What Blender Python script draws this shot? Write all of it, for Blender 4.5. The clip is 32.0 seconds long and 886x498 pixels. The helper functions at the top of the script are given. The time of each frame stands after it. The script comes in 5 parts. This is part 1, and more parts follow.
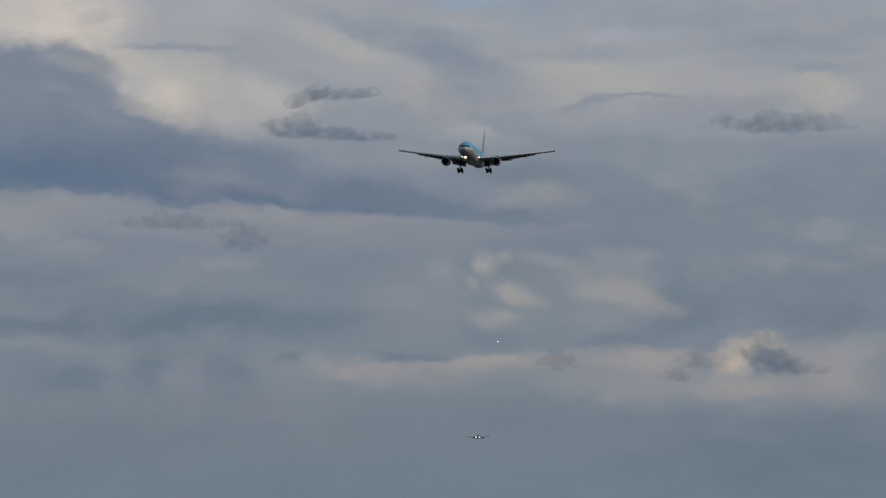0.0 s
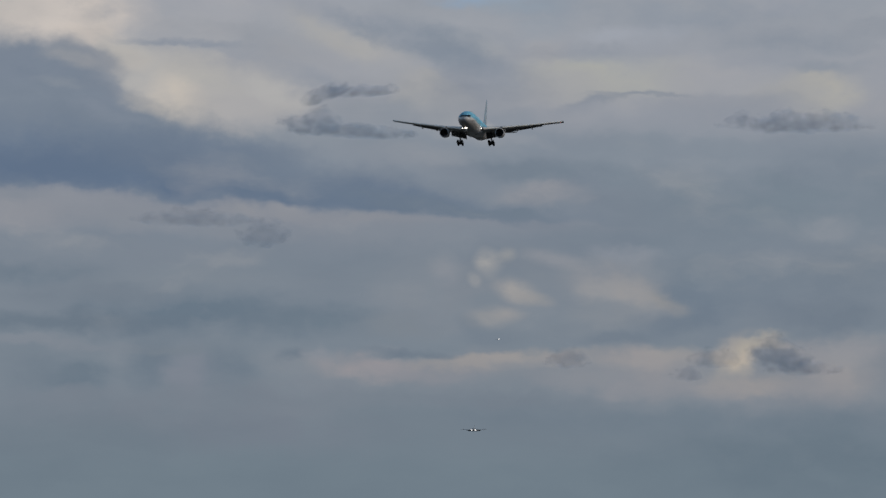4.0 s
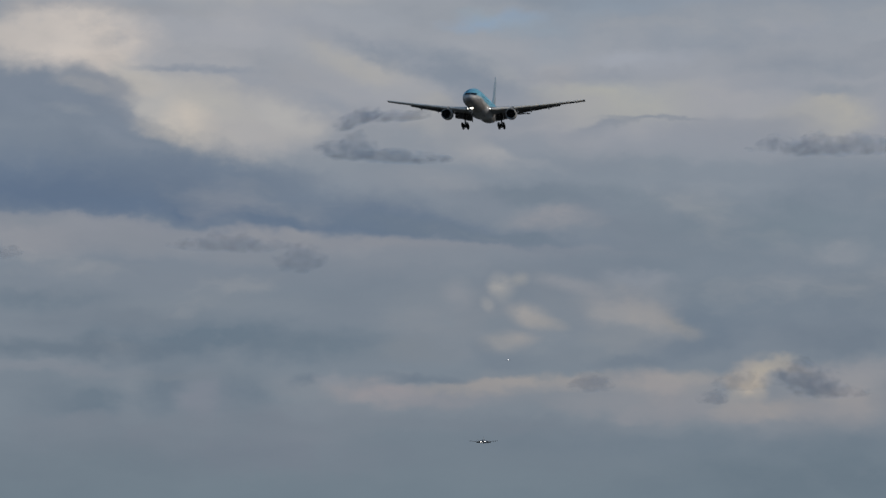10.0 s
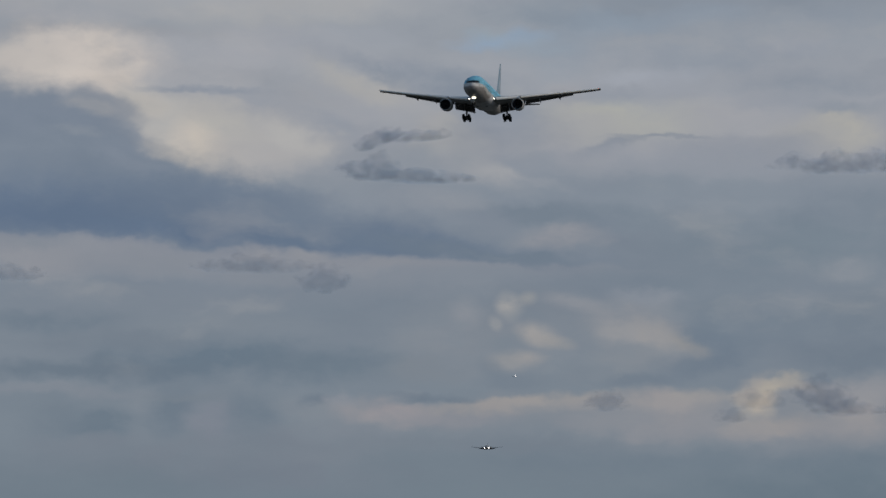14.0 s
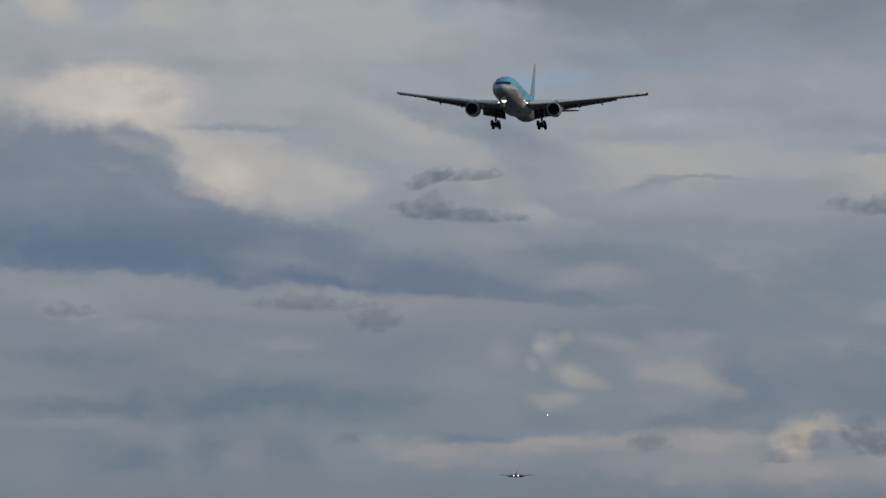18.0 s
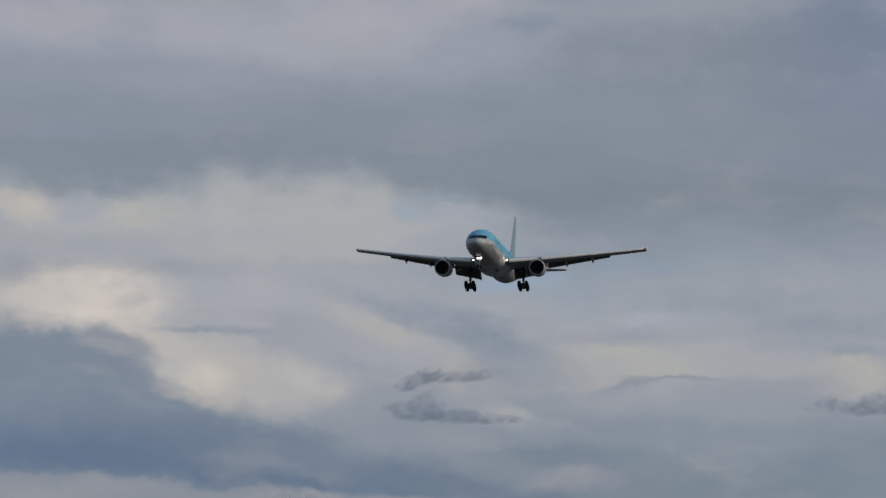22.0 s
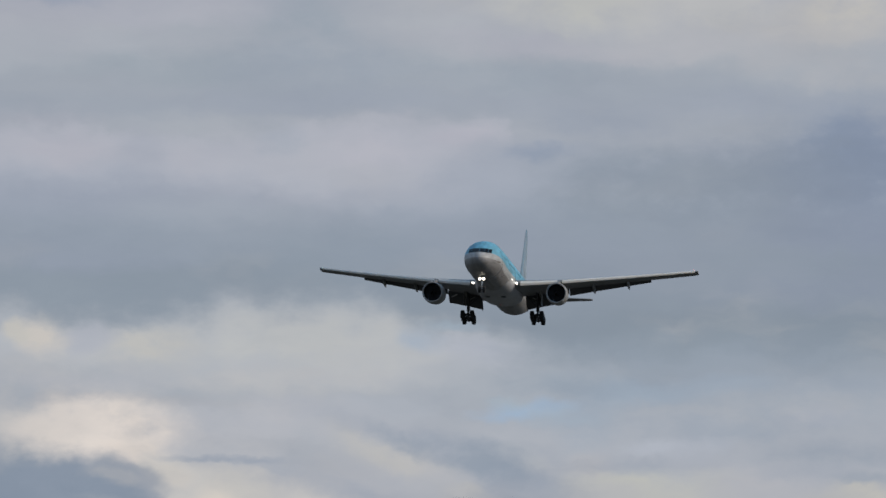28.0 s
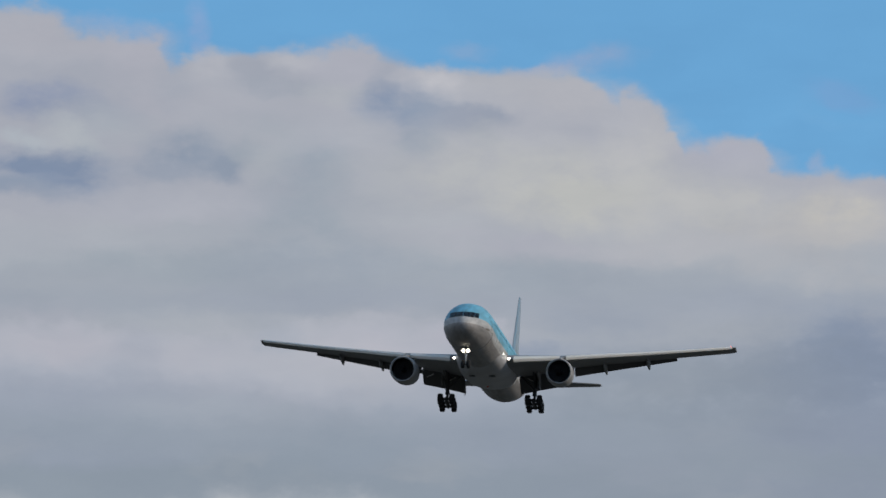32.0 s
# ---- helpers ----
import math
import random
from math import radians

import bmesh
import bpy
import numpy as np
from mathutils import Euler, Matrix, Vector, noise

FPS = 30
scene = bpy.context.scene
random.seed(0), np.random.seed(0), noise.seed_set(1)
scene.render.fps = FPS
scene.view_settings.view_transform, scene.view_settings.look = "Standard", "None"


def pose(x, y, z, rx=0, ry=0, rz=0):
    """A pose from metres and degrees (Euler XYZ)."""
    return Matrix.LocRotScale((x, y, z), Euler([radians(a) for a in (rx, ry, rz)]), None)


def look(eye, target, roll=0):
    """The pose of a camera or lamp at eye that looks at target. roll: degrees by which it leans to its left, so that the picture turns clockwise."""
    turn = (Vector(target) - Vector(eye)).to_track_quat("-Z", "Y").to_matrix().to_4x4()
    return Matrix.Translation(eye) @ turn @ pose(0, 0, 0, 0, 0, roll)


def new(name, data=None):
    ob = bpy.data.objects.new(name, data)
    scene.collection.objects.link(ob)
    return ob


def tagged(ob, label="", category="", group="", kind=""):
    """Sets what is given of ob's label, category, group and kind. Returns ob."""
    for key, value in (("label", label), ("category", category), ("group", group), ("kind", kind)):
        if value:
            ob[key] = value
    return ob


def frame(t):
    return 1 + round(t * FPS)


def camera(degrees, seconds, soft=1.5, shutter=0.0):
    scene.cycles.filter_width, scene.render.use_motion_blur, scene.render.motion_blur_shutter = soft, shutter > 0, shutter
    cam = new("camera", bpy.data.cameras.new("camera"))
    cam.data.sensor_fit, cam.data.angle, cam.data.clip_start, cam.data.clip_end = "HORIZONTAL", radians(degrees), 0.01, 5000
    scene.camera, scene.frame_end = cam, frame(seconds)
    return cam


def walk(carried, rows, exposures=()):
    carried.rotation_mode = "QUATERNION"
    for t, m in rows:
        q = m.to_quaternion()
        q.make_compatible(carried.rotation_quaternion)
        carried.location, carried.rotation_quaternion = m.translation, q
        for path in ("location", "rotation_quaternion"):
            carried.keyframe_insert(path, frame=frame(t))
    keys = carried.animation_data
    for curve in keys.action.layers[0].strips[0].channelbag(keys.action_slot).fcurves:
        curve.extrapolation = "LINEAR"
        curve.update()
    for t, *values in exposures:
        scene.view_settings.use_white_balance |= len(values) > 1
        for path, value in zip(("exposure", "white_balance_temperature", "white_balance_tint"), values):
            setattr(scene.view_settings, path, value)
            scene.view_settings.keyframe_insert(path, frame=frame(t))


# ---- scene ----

def lin(r, g, b):
    """Display values 0 to 255 as scene-linear colour."""
    return tuple(((c / 255 + 0.055) / 1.055) ** 2.4 if c > 10 else c / 3300 for c in (r, g, b))


# ---- camera ----
cam = camera(6.0, 32.0, soft=1.5, shutter=0.4)
CAMERA_ROWS = [
    (0.0, pose(0, 0, 1.7, 93.9592, 0.0068, -0.6186)),
    (0.5, pose(0, 0, 1.7, 93.9637, 0.0355, -0.6441)),
    (1.0, pose(0, 0, 1.7, 93.9261, 0.1304, -0.6367)),
    (1.5, pose(0, 0, 1.7, 93.8692, 0.0503, -0.7100)),
    (2.0, pose(0, 0, 1.7, 93.8244, -0.0179, -0.7438)),
    (2.5, pose(0, 0, 1.7, 93.8532, -0.0483, -0.5994)),
    (3.0, pose(0, 0, 1.7, 93.8554, -0.1954, -0.5806)),
    (3.5, pose(0, 0, 1.7, 93.9476, -0.3194, -0.6048)),
    (5.5, pose(0, 0, 1.7, 93.9150, -0.3299, -0.6503)),
    (6.0, pose(0, 0, 1.7, 93.9358, -0.2638, -0.6091)),
    (6.5, pose(0, 0, 1.7, 93.9164, -0.1292, -0.5426)),
    (7.0, pose(0, 0, 1.7, 93.8824, 0.0386, -0.5844)),
    (7.5, pose(0, 0, 1.7, 93.8642, 0.1559, -0.5324)),
    (8.0, pose(0, 0, 1.7, 93.9977, 0.1481, -0.4772)),
    (8.5, pose(0, 0, 1.7, 94.0273, 0.0935, -0.4174)),
    (9.0, pose(0, 0, 1.7, 94.0112, 0.0408, -0.4482)),
    (9.5, pose(0, 0, 1.7, 94.0448, 0.0391, -0.5037)),
    (10.0, pose(0, 0, 1.7, 94.1099, -0.0808, -0.5167)),
    (10.5, pose(0, 0, 1.7, 94.2451, 0.0754, -0.4478)),
    (11.0, pose(0, 0, 1.7, 94.2254, 0.2433, -0.5011)),
    (11.5, pose(0, 0, 1.7, 94.0778, 0.1501, -0.5251)),
    (12.0, pose(0, 0, 1.7, 94.1399, 0.0172, -0.4683)),
    (12.5, pose(0, 0, 1.7, 94.2653, 0.1196, -0.4478)),
    (13.0, pose(0, 0, 1.7, 94.3356, 0.1598, -0.4164)),
    (13.5, pose(0, 0, 1.7, 94.2730, 0.2359, -0.4590)),
    (14.0, pose(0, 0, 1.7, 94.2426, 0.2319, -0.4416)),
    (14.5, pose(0, 0, 1.7, 94.1885, 0.1954, -0.4226)),
    (15.0, pose(0, 0, 1.7, 94.3168, 0.1418, -0.3921)),
    (15.5, pose(0, 0, 1.7, 94.3454, 0.0747, -0.3009)),
    (17.5, pose(0, 0, 1.7, 94.3887, 0.0732, -0.2753)),
    (18.0, pose(0, 0, 1.7, 94.5107, -0.1324, -0.2171)),
    (18.5, pose(0, 0, 1.7, 94.6301, -0.2387, -0.2498)),
    (19.0, pose(0, 0, 1.7, 94.7672, -0.1948, -0.1989)),
    (19.5, pose(0, 0, 1.7, 94.9245, -0.0742, -0.1774)),
    (20.0, pose(0, 0, 1.7, 95.1906, -0.0382, -0.2500)),
    (20.5, pose(0, 0, 1.7, 95.4704, -0.0373, -0.2720)),
    (21.0, pose(0, 0, 1.7, 95.6464, -0.0835, -0.2925)),
    (21.5, pose(0, 0, 1.7, 95.7828, -0.0524, -0.3069)),
    (22.0, pose(0, 0, 1.7, 95.8762, -0.0358, -0.3688)),
    (22.5, pose(0, 0, 1.7, 95.8994, -0.1111, -0.4302)),
    (23.0, pose(0, 0, 1.7, 95.9896, -0.2133, -0.4007)),
    (23.5, pose(0, 0, 1.7, 95.9223, -0.1375, -0.4517)),
    (24.0, pose(0, 0, 1.7, 95.9164, -0.0714, -0.5378)),
    (24.5, pose(0, 0, 1.7, 96.0020, -0.0795, -0.6194)),
    (25.0, pose(0, 0, 1.7, 96.2124, -0.0224, -0.6458)),
    (25.5, pose(0, 0, 1.7, 96.3254, 0.0183, -0.5818)),
    (26.0, pose(0, 0, 1.7, 96.4713, 0.0864, -0.3439)),
    (26.5, pose(0, 0, 1.7, 96.5723, 0.1312, -0.2628)),
    (28.5, pose(0, 0, 1.7, 96.8928, 0.1398, -0.3204)),
    (29.0, pose(0, 0, 1.7, 97.1380, 0.1170, -0.3920)),
    (29.5, pose(0, 0, 1.7, 97.4563, 0.0124, -0.3457)),
    (30.0, pose(0, 0, 1.7, 97.6159, 0.0037, -0.1947)),
    (30.5, pose(0, 0, 1.7, 97.6485, 0.1131, -0.1747)),
    (31.0, pose(0, 0, 1.7, 97.7518, 0.0355, -0.1628)),
    (31.5, pose(0, 0, 1.7, 97.9460, -0.1588, -0.2036)),
    (32.0, pose(0, 0, 1.7, 98.1003, -0.2112, -0.3566)),
]

EXPOSURES = [(0.0, 0.0), (18.0, 0.0), (20.0, 0.05), (22.0, 0.09), (24.0, 0.17), (25.0, 0.19), (26.0, 0.28), (29.0, 0.34), (32.0, 0.36)]
walk(cam, CAMERA_ROWS, EXPOSURES)

# ---- sky and sun ----
SUN_ELEVATION, SUN_TURN = 27.0, 93.0  # degrees above the horizon; clockwise from the view's middle
sun_data = bpy.data.lights.new("sun", "SUN")
sun_data.energy, sun_data.angle, sun_data.color = 1.5, radians(2.0), (1.0, 0.88, 0.72)
sun = new("sun", sun_data)
_a, _e = radians(SUN_TURN), radians(SUN_ELEVATION)
sun.matrix_world = look((0, 0, 0), (-math.sin(_a) * math.cos(_e), -math.cos(_a) * math.cos(_e), -math.sin(_e)))

world = bpy.data.worlds.new("sky")
scene.world = world
world.use_nodes = True
world.cycles.sampling_method, world.cycles.sample_map_resolution = "MANUAL", 256
wn, wl = world.node_tree.nodes, world.node_tree.links
wn.clear()


def node(kind, tree_nodes, tree_links, inputs=(), **settings):
    n = tree_nodes.new(kind)
    for key, value in settings.items():
        if key == "operation":
            n.operation = value
        elif key == "data_type":
            n.data_type = value
        elif key == "interpolation_type":
            n.interpolation_type = value
        elif key == "noise_dimensions":
            n.noise_dimensions = value
        elif key == "blend_type":
            n.blend_type = value
        elif key == "sky_type":
            n.sky_type = value
    for slot, value in inputs:
        if hasattr(value, "is_output"):
            tree_links.new(value, n.inputs[slot])
        else:
            n.inputs[slot].default_value = value
    return n


def sky(kind, inputs=(), **settings):
    return node(kind, wn, wl, inputs, **settings)


def sky_math(op, a, b=0.0, c=0.0):
    return sky("ShaderNodeMath", ((0, a), (1, b), (2, c)), operation=op).outputs[0]


way = sky("ShaderNodeTexCoord").outputs["Generated"]
xyz = sky("ShaderNodeSeparateXYZ", ((0, way),)).outputs
# flat sky coordinates: thousandths of the lens's length, across and up from the horizon
LENS = 14.9597
forward = sky_math("MAXIMUM", xyz[1], 0.08)
level = sky_math("SQRT", sky_math("ADD", sky_math("MULTIPLY", xyz[0], xyz[0]), sky_math("MULTIPLY", xyz[1], xyz[1])))
across = sky_math("MULTIPLY", sky_math("DIVIDE", xyz[0], forward), LENS)
up = sky_math("MULTIPLY", sky_math("DIVIDE", xyz[2], sky_math("MAXIMUM", level, 0.05)), LENS)
flat = sky("ShaderNodeCombineXYZ", ((0, across), (1, up))).outputs[0]
# ragged cloud edges: the coordinates wander at three scales
wander = flat
for scale, squash, amount in ((3.0, 1.8, 0.030), (9.0, 1.6, 0.045), (26.0, 1.4, 0.022)):
    stretched = sky("ShaderNodeVectorMath", ((0, flat), (1, (1.0, squash, 1.0))), operation="MULTIPLY").outputs[0]
    rough = sky("ShaderNodeTexNoise", ((0, stretched), ("Scale", scale), ("Detail", 3.0), ("Roughness", 0.55))).outputs["Color"]
    centred = sky("ShaderNodeVectorMath", ((0, rough), (1, (0.5, 0.5, 0.5))), operation="SUBTRACT").outputs[0]
    wander = sky("ShaderNodeVectorMath", ((0, centred), (1, (amount * 1.3, amount, 0.0)), (2, wander)), operation="MULTIPLY_ADD").outputs[0]
# clear sky high up, cloud deck below it
blue = sky("ShaderNodeTexSky", sky_type="NISHITA")
blue.sun_disc, blue.sun_elevation, blue.sun_rotation = False, _e, _a
dimmed = sky("ShaderNodeMix", data_type="RGBA", blend_type="MULTIPLY")
dimmed.inputs[0].default_value = 1.0
wl.new(blue.outputs[0], [i for i in dimmed.inputs if i.type == "RGBA"][0])
[i for i in dimmed.inputs if i.type == "RGBA"][1].default_value = (0.10, 0.10, 0.10, 1.0)
colour = [o for o in dimmed.outputs if o.type == "RGBA"][0]


def over(mask, rgb):
    """Lays one cloud tone over the sky so far."""
    global colour
    mix = sky("ShaderNodeMix", data_type="RGBA")
    wl.new(mask, mix.inputs[0])
    lower, upper = [s for s in mix.inputs if s.type == "RGBA"]
    wl.new(colour, lower)
    upper.default_value = (*rgb, 1.0)
    colour = [o for o in mix.outputs if o.type == "RGBA"][0]


def ramp(low, high, first=0.0, last=1.0, of=None):
    n = sky("ShaderNodeMapRange", ((0, of), (1, low), (2, high), (3, first), (4, last)), interpolation_type="SMOOTHSTEP")
    n.clamp = False
    return n.outputs[0]


wander = sky("ShaderNodeVectorMath", ((0, wander), (1, (0.0, 0.0, 1.0))), operation="ADD").outputs[0]
# the same coordinates with a third of the wandering, for small round puffs
calm = sky("ShaderNodeVectorMath", ((0, wander), (1, (0.35, 0.35, 0.35)), (2, sky("ShaderNodeVectorMath", ((0, flat), (1, (0.65, 0.65, 0.65)), (2, (0.0, 0.0, 0.65))), operation="MULTIPLY_ADD").outputs[0])), operation="MULTIPLY_ADD").outputs[0]


def sky_dot(row):
    return sky("ShaderNodeVectorMath", ((0, wander), (1, row)), operation="DOT_PRODUCT").outputs["Value"]


wander_up = sky_dot((0.0, 1.0, 0.0))


def band(top, rgb, fade=0.12):
    """The deck's tone from the horizon up to a height."""
    over(ramp(top - fade, top + fade, 1.0, 0.0, wander_up), rgb)


wander_across = sky_dot((1.0, 0.0, 0.0))
along = sky_math("MULTIPLY_ADD", wander_across, 1 / 2.8, 1.2 / 2.8)


def outline(points):
    """The height of a cloud's edge along the sky, through the given places."""
    c = sky("ShaderNodeFloatCurve", ((1, along),))
    pts = c.mapping.curves[0].points
    for k, (u, v) in enumerate(points):
        x, y = (u + 1.2) / 2.8, v / 3.0
        if k < 2:
            pts[k].location = (x, y)
        else:
            pts.new(x, y)
    for p in pts:
        p.handle_type = "AUTO_CLAMPED"
    c.mapping.update()
    return sky_math("MULTIPLY", c.outputs[0], 3.0)


# billows that eat into the clouds' edges
eaten = sky("ShaderNodeVectorMath", ((0, flat), (1, (1.0, 1.5, 1.0))), operation="MULTIPLY").outputs[0]
billows = sky("ShaderNodeTexNoise", ((0, eaten), ("Scale", 11.0), ("Detail", 6.0), ("Roughness", 0.58))).outputs["Fac"]
rag = sky_math("SUBTRACT", billows, 0.5)
gnaw = sky_math("MAXIMUM", sky_math("MULTIPLY_ADD", rag, 2.8, 1.0), 0.05)


def bank(top, bottom, rgb, cover=0.9, soft_top=0.03, soft_bottom=0.03, ragged=0.04):
    """A cloud bank between two edges, the upper one ragged."""
    under = sky_math("MULTIPLY_ADD", rag, ragged, sky_math("SUBTRACT", outline(top), wander_up))
    mask = ramp(-soft_top * 0.5, soft_top * 0.5, 0.0, cover, under)
    if bottom:
        above = sky_math("SUBTRACT", wander_up, outline(bottom))
        mask = sky_math("MULTIPLY", mask, ramp(-soft_bottom * 0.5, soft_bottom * 0.5, 0.0, 1.0, above))
    over(mask, rgb)


def puff_group():
    """One soft cloud mass laid over the sky: an ellipse with a slow fall, gnawed by the billows."""
    g = bpy.data.node_groups.new("puff", "ShaderNodeTree")
    for name, kind in (("Sky", "NodeSocketColor"), ("Wander", "NodeSocketVector"), ("Gnaw", "NodeSocketFloat"), ("Tone", "NodeSocketColor"),
                       ("Long", "NodeSocketVector"), ("Short", "NodeSocketVector"), ("Cover", "NodeSocketFloat")):
        g.interface.new_socket(name, in_out="INPUT", socket_type=kind)
    g.interface.new_socket("Sky", in_out="OUTPUT", socket_type="NodeSocketColor")
    n, l = g.nodes, g.links
    given = node("NodeGroupInput", n, l).outputs

    def calc(op, x, y=0.0, z=0.0):
        return node("ShaderNodeMath", n, l, ((0, x), (1, y), (2, z)), operation=op).outputs[0]

    a = node("ShaderNodeVectorMath", n, l, ((0, given["Wander"]), (1, given["Long"])), operation="DOT_PRODUCT").outputs["Value"]
    b = node("ShaderNodeVectorMath", n, l, ((0, given["Wander"]), (1, given["Short"])), operation="DOT_PRODUCT").outputs["Value"]
    inside = calc("MAXIMUM", calc("SUBTRACT", 1.0, calc("MULTIPLY_ADD", a, a, calc("MULTIPLY", b, b))), 0.0)
    fall = calc("MULTIPLY", calc("MULTIPLY", inside, inside), given["Gnaw"])
    fade = calc("MULTIPLY", calc("MINIMUM", fall, 1.0), given["Cover"])
    mix = node("ShaderNodeMix", n, l, ((0, fade),), data_type="RGBA")
    lower, upper = [i for i in mix.inputs if i.type == "RGBA"]
    l.new(given["Sky"], lower)
    l.new(given["Tone"], upper)
    node("NodeGroupOutput", n, l, ((0, [o for o in mix.outputs if o.type == "RGBA"][0]),))
    return g


PUFF = puff_group()


def puff(u, v, w, h, tilt, rgb, cover=0.8, small=False):
    """A cloud mass at a place of the sky, with its half-widths, its lean and its tone."""
    global colour
    c, d = math.cos(radians(tilt)), math.sin(radians(tilt))
    n = wn.new("ShaderNodeGroup")
    n.node_tree = PUFF
    n.inputs["Tone"].default_value = (*rgb, 1.0)
    n.inputs["Long"].default_value = (c / w, d / w, -(u * c + v * d) / w)
    n.inputs["Short"].default_value = (-d / h, c / h, (u * d - v * c) / h)
    n.inputs["Cover"].default_value = cover
    wl.new(colour, n.inputs["Sky"])
    wl.new(calm if small else wander, n.inputs["Wander"])
    wl.new(gnaw, n.inputs["Gnaw"])
    colour = n.outputs[0]


hue = sky("ShaderNodeValue")
hue.outputs[0].default_value = 0.85
over(hue.outputs[0], lin(84, 143, 186))
# the rest of the dome: broken cloud
dome_noise = sky("ShaderNodeTexNoise", ((0, sky("ShaderNodeVectorMath", ((0, way), (1, (1.0, 1.0, 2.2))), operation="MULTIPLY").outputs[0]), ("Scale", 3.0), ("Detail", 6.0))).outputs["Fac"]
high = ramp(2.75, 3.6, 0.0, 1.0, up)
over(sky_math("MULTIPLY", ramp(0.36, 0.52, 0.0, 0.95, dome_noise), high), lin(112, 120, 131))

# the deck's tones, from the top down
band(2.240, lin(152, 155, 160), 0.040)
band(2.140, lin(148, 153, 159), 0.050)
band(2.070, lin(140, 146, 155), 0.050)
band(2.010, lin(148, 152, 158), 0.050)
band(1.930, lin(141, 146, 155), 0.050)
band(1.850, lin(139, 146, 155), 0.050)
band(1.946, lin(151, 156, 165), 0.050)
band(1.866, lin(139, 146, 156), 0.050)
band(1.796, lin(127, 136, 145), 0.060)
band(1.656, lin(125, 134, 143), 0.030)
band(1.556, lin(148, 153, 159), 0.030)
band(1.476, lin(156, 159, 164), 0.050)
band(1.389, lin(152, 155, 161), 0.050)
band(1.319, lin(152, 154, 159), 0.050)
band(1.254, lin(133, 141, 150), 0.040)
band(1.149, lin(124, 133, 143), 0.040)
band(1.019, lin(124, 133, 142), 0.050)
band(0.879, lin(121, 131, 140), 0.050)
band(0.749, lin(116, 127, 136), 0.050)
band(0.669, lin(112, 125, 134), 0.050)
# high cloud top against the clear sky
bank(((-0.891, 2.570), (-0.691, 2.562), (-0.631, 2.553), (-0.591, 2.538), (-0.551, 2.517), (-0.511, 2.509), (-0.441, 2.508), (-0.419, 2.482), (-0.404, 2.448), (-0.386, 2.458), (-0.361, 2.478), (-0.321, 2.496), (-0.291, 2.484), (-0.261, 2.479), (-0.211, 2.487), (-0.151, 2.491), (-0.126, 2.482), (-0.113, 2.497), (-0.081, 2.501), (-0.041, 2.484), (0.009, 2.460), (0.049, 2.463), (0.079, 2.459), (0.119, 2.446), (0.159, 2.445), (0.209, 2.452), (0.269, 2.445), (0.339, 2.439), (0.369, 2.419), (0.394, 2.393), (0.412, 2.420), (0.449, 2.400), (0.481, 2.377), (0.509, 2.330), (0.524, 2.308), (0.554, 2.315), (0.609, 2.330), (0.639, 2.330), (0.669, 2.300), (0.701, 2.269), (0.734, 2.267), (0.779, 2.270), (0.809, 2.259), (0.877, 2.262), (1.029, 2.250)),
     ((-0.891, 2.150), (-0.391, 2.150), (0.109, 2.170), (1.029, 2.150)), lin(152, 154, 161), 1.00, 0.035, 0.120, 0.050)
puff(-0.355, 2.525, 0.034, 0.071, 8, lin(125, 148, 182), 0.66)
puff(0.349, 2.472, 0.119, 0.037, 8, lin(134, 148, 173), 0.60)
puff(0.124, 2.488, 0.068, 0.027, 0, lin(123, 148, 177), 0.54)
puff(0.799, 2.405, 0.102, 0.034, -20, lin(109, 141, 179), 0.42)
puff(0.269, 2.452, 0.102, 0.020, 4, lin(143, 152, 170), 0.72)
puff(0.754, 2.285, 0.020, 0.031, 0, lin(134, 150, 174), 0.72)
puff(-0.491, 2.525, 0.153, 0.031, -10, lin(134, 152, 179), 0.48)
puff(-0.631, 2.510, 0.187, 0.068, -8, lin(157, 157, 163), 0.90)
puff(-0.471, 2.480, 0.102, 0.068, 0, lin(157, 157, 164), 0.90)
puff(-0.451, 2.410, 0.153, 0.076, 0, lin(155, 155, 162), 0.72)
puff(-0.571, 2.420, 0.204, 0.076, 0, lin(148, 151, 159), 0.72)
puff(-0.321, 2.460, 0.076, 0.051, 0, lin(162, 163, 168), 0.96)
puff(-0.391, 2.420, 0.068, 0.068, 0, lin(143, 148, 157), 0.60)
puff(-0.251, 2.452, 0.085, 0.051, 0, lin(143, 147, 156), 0.84)
puff(-0.171, 2.475, 0.085, 0.034, 0, lin(161, 162, 167), 0.90)
puff(-0.191, 2.420, 0.187, 0.024, 0, lin(141, 146, 155), 0.72)
puff(-0.091, 2.460, 0.119, 0.068, 0, lin(154, 155, 163), 0.84)
puff(-0.111, 2.410, 0.102, 0.034, 0, lin(159, 161, 164), 0.60)
puff(-0.011, 2.440, 0.051, 0.060, -30, lin(141, 146, 157), 0.72)
puff(-0.001, 2.392, 0.102, 0.061, 0, lin(123, 134, 152), 1.00)
puff(0.059, 2.383, 0.102, 0.048, 0, lin(125, 136, 152), 1.00)
puff(0.144, 2.372, 0.111, 0.024, -8, lin(134, 140, 152), 1.00)
puff(0.109, 2.360, 0.102, 0.037, 0, lin(136, 142, 154), 0.84)
puff(0.049, 2.325, 0.076, 0.054, 20, lin(134, 142, 154), 0.90)
puff(0.159, 2.335, 0.060, 0.037, 0, lin(143, 148, 155), 0.60)
puff(0.069, 2.427, 0.093, 0.041, -12, lin(167, 167, 171), 1.00)
puff(0.009, 2.452, 0.043, 0.024, 0, lin(157, 158, 164), 0.72)
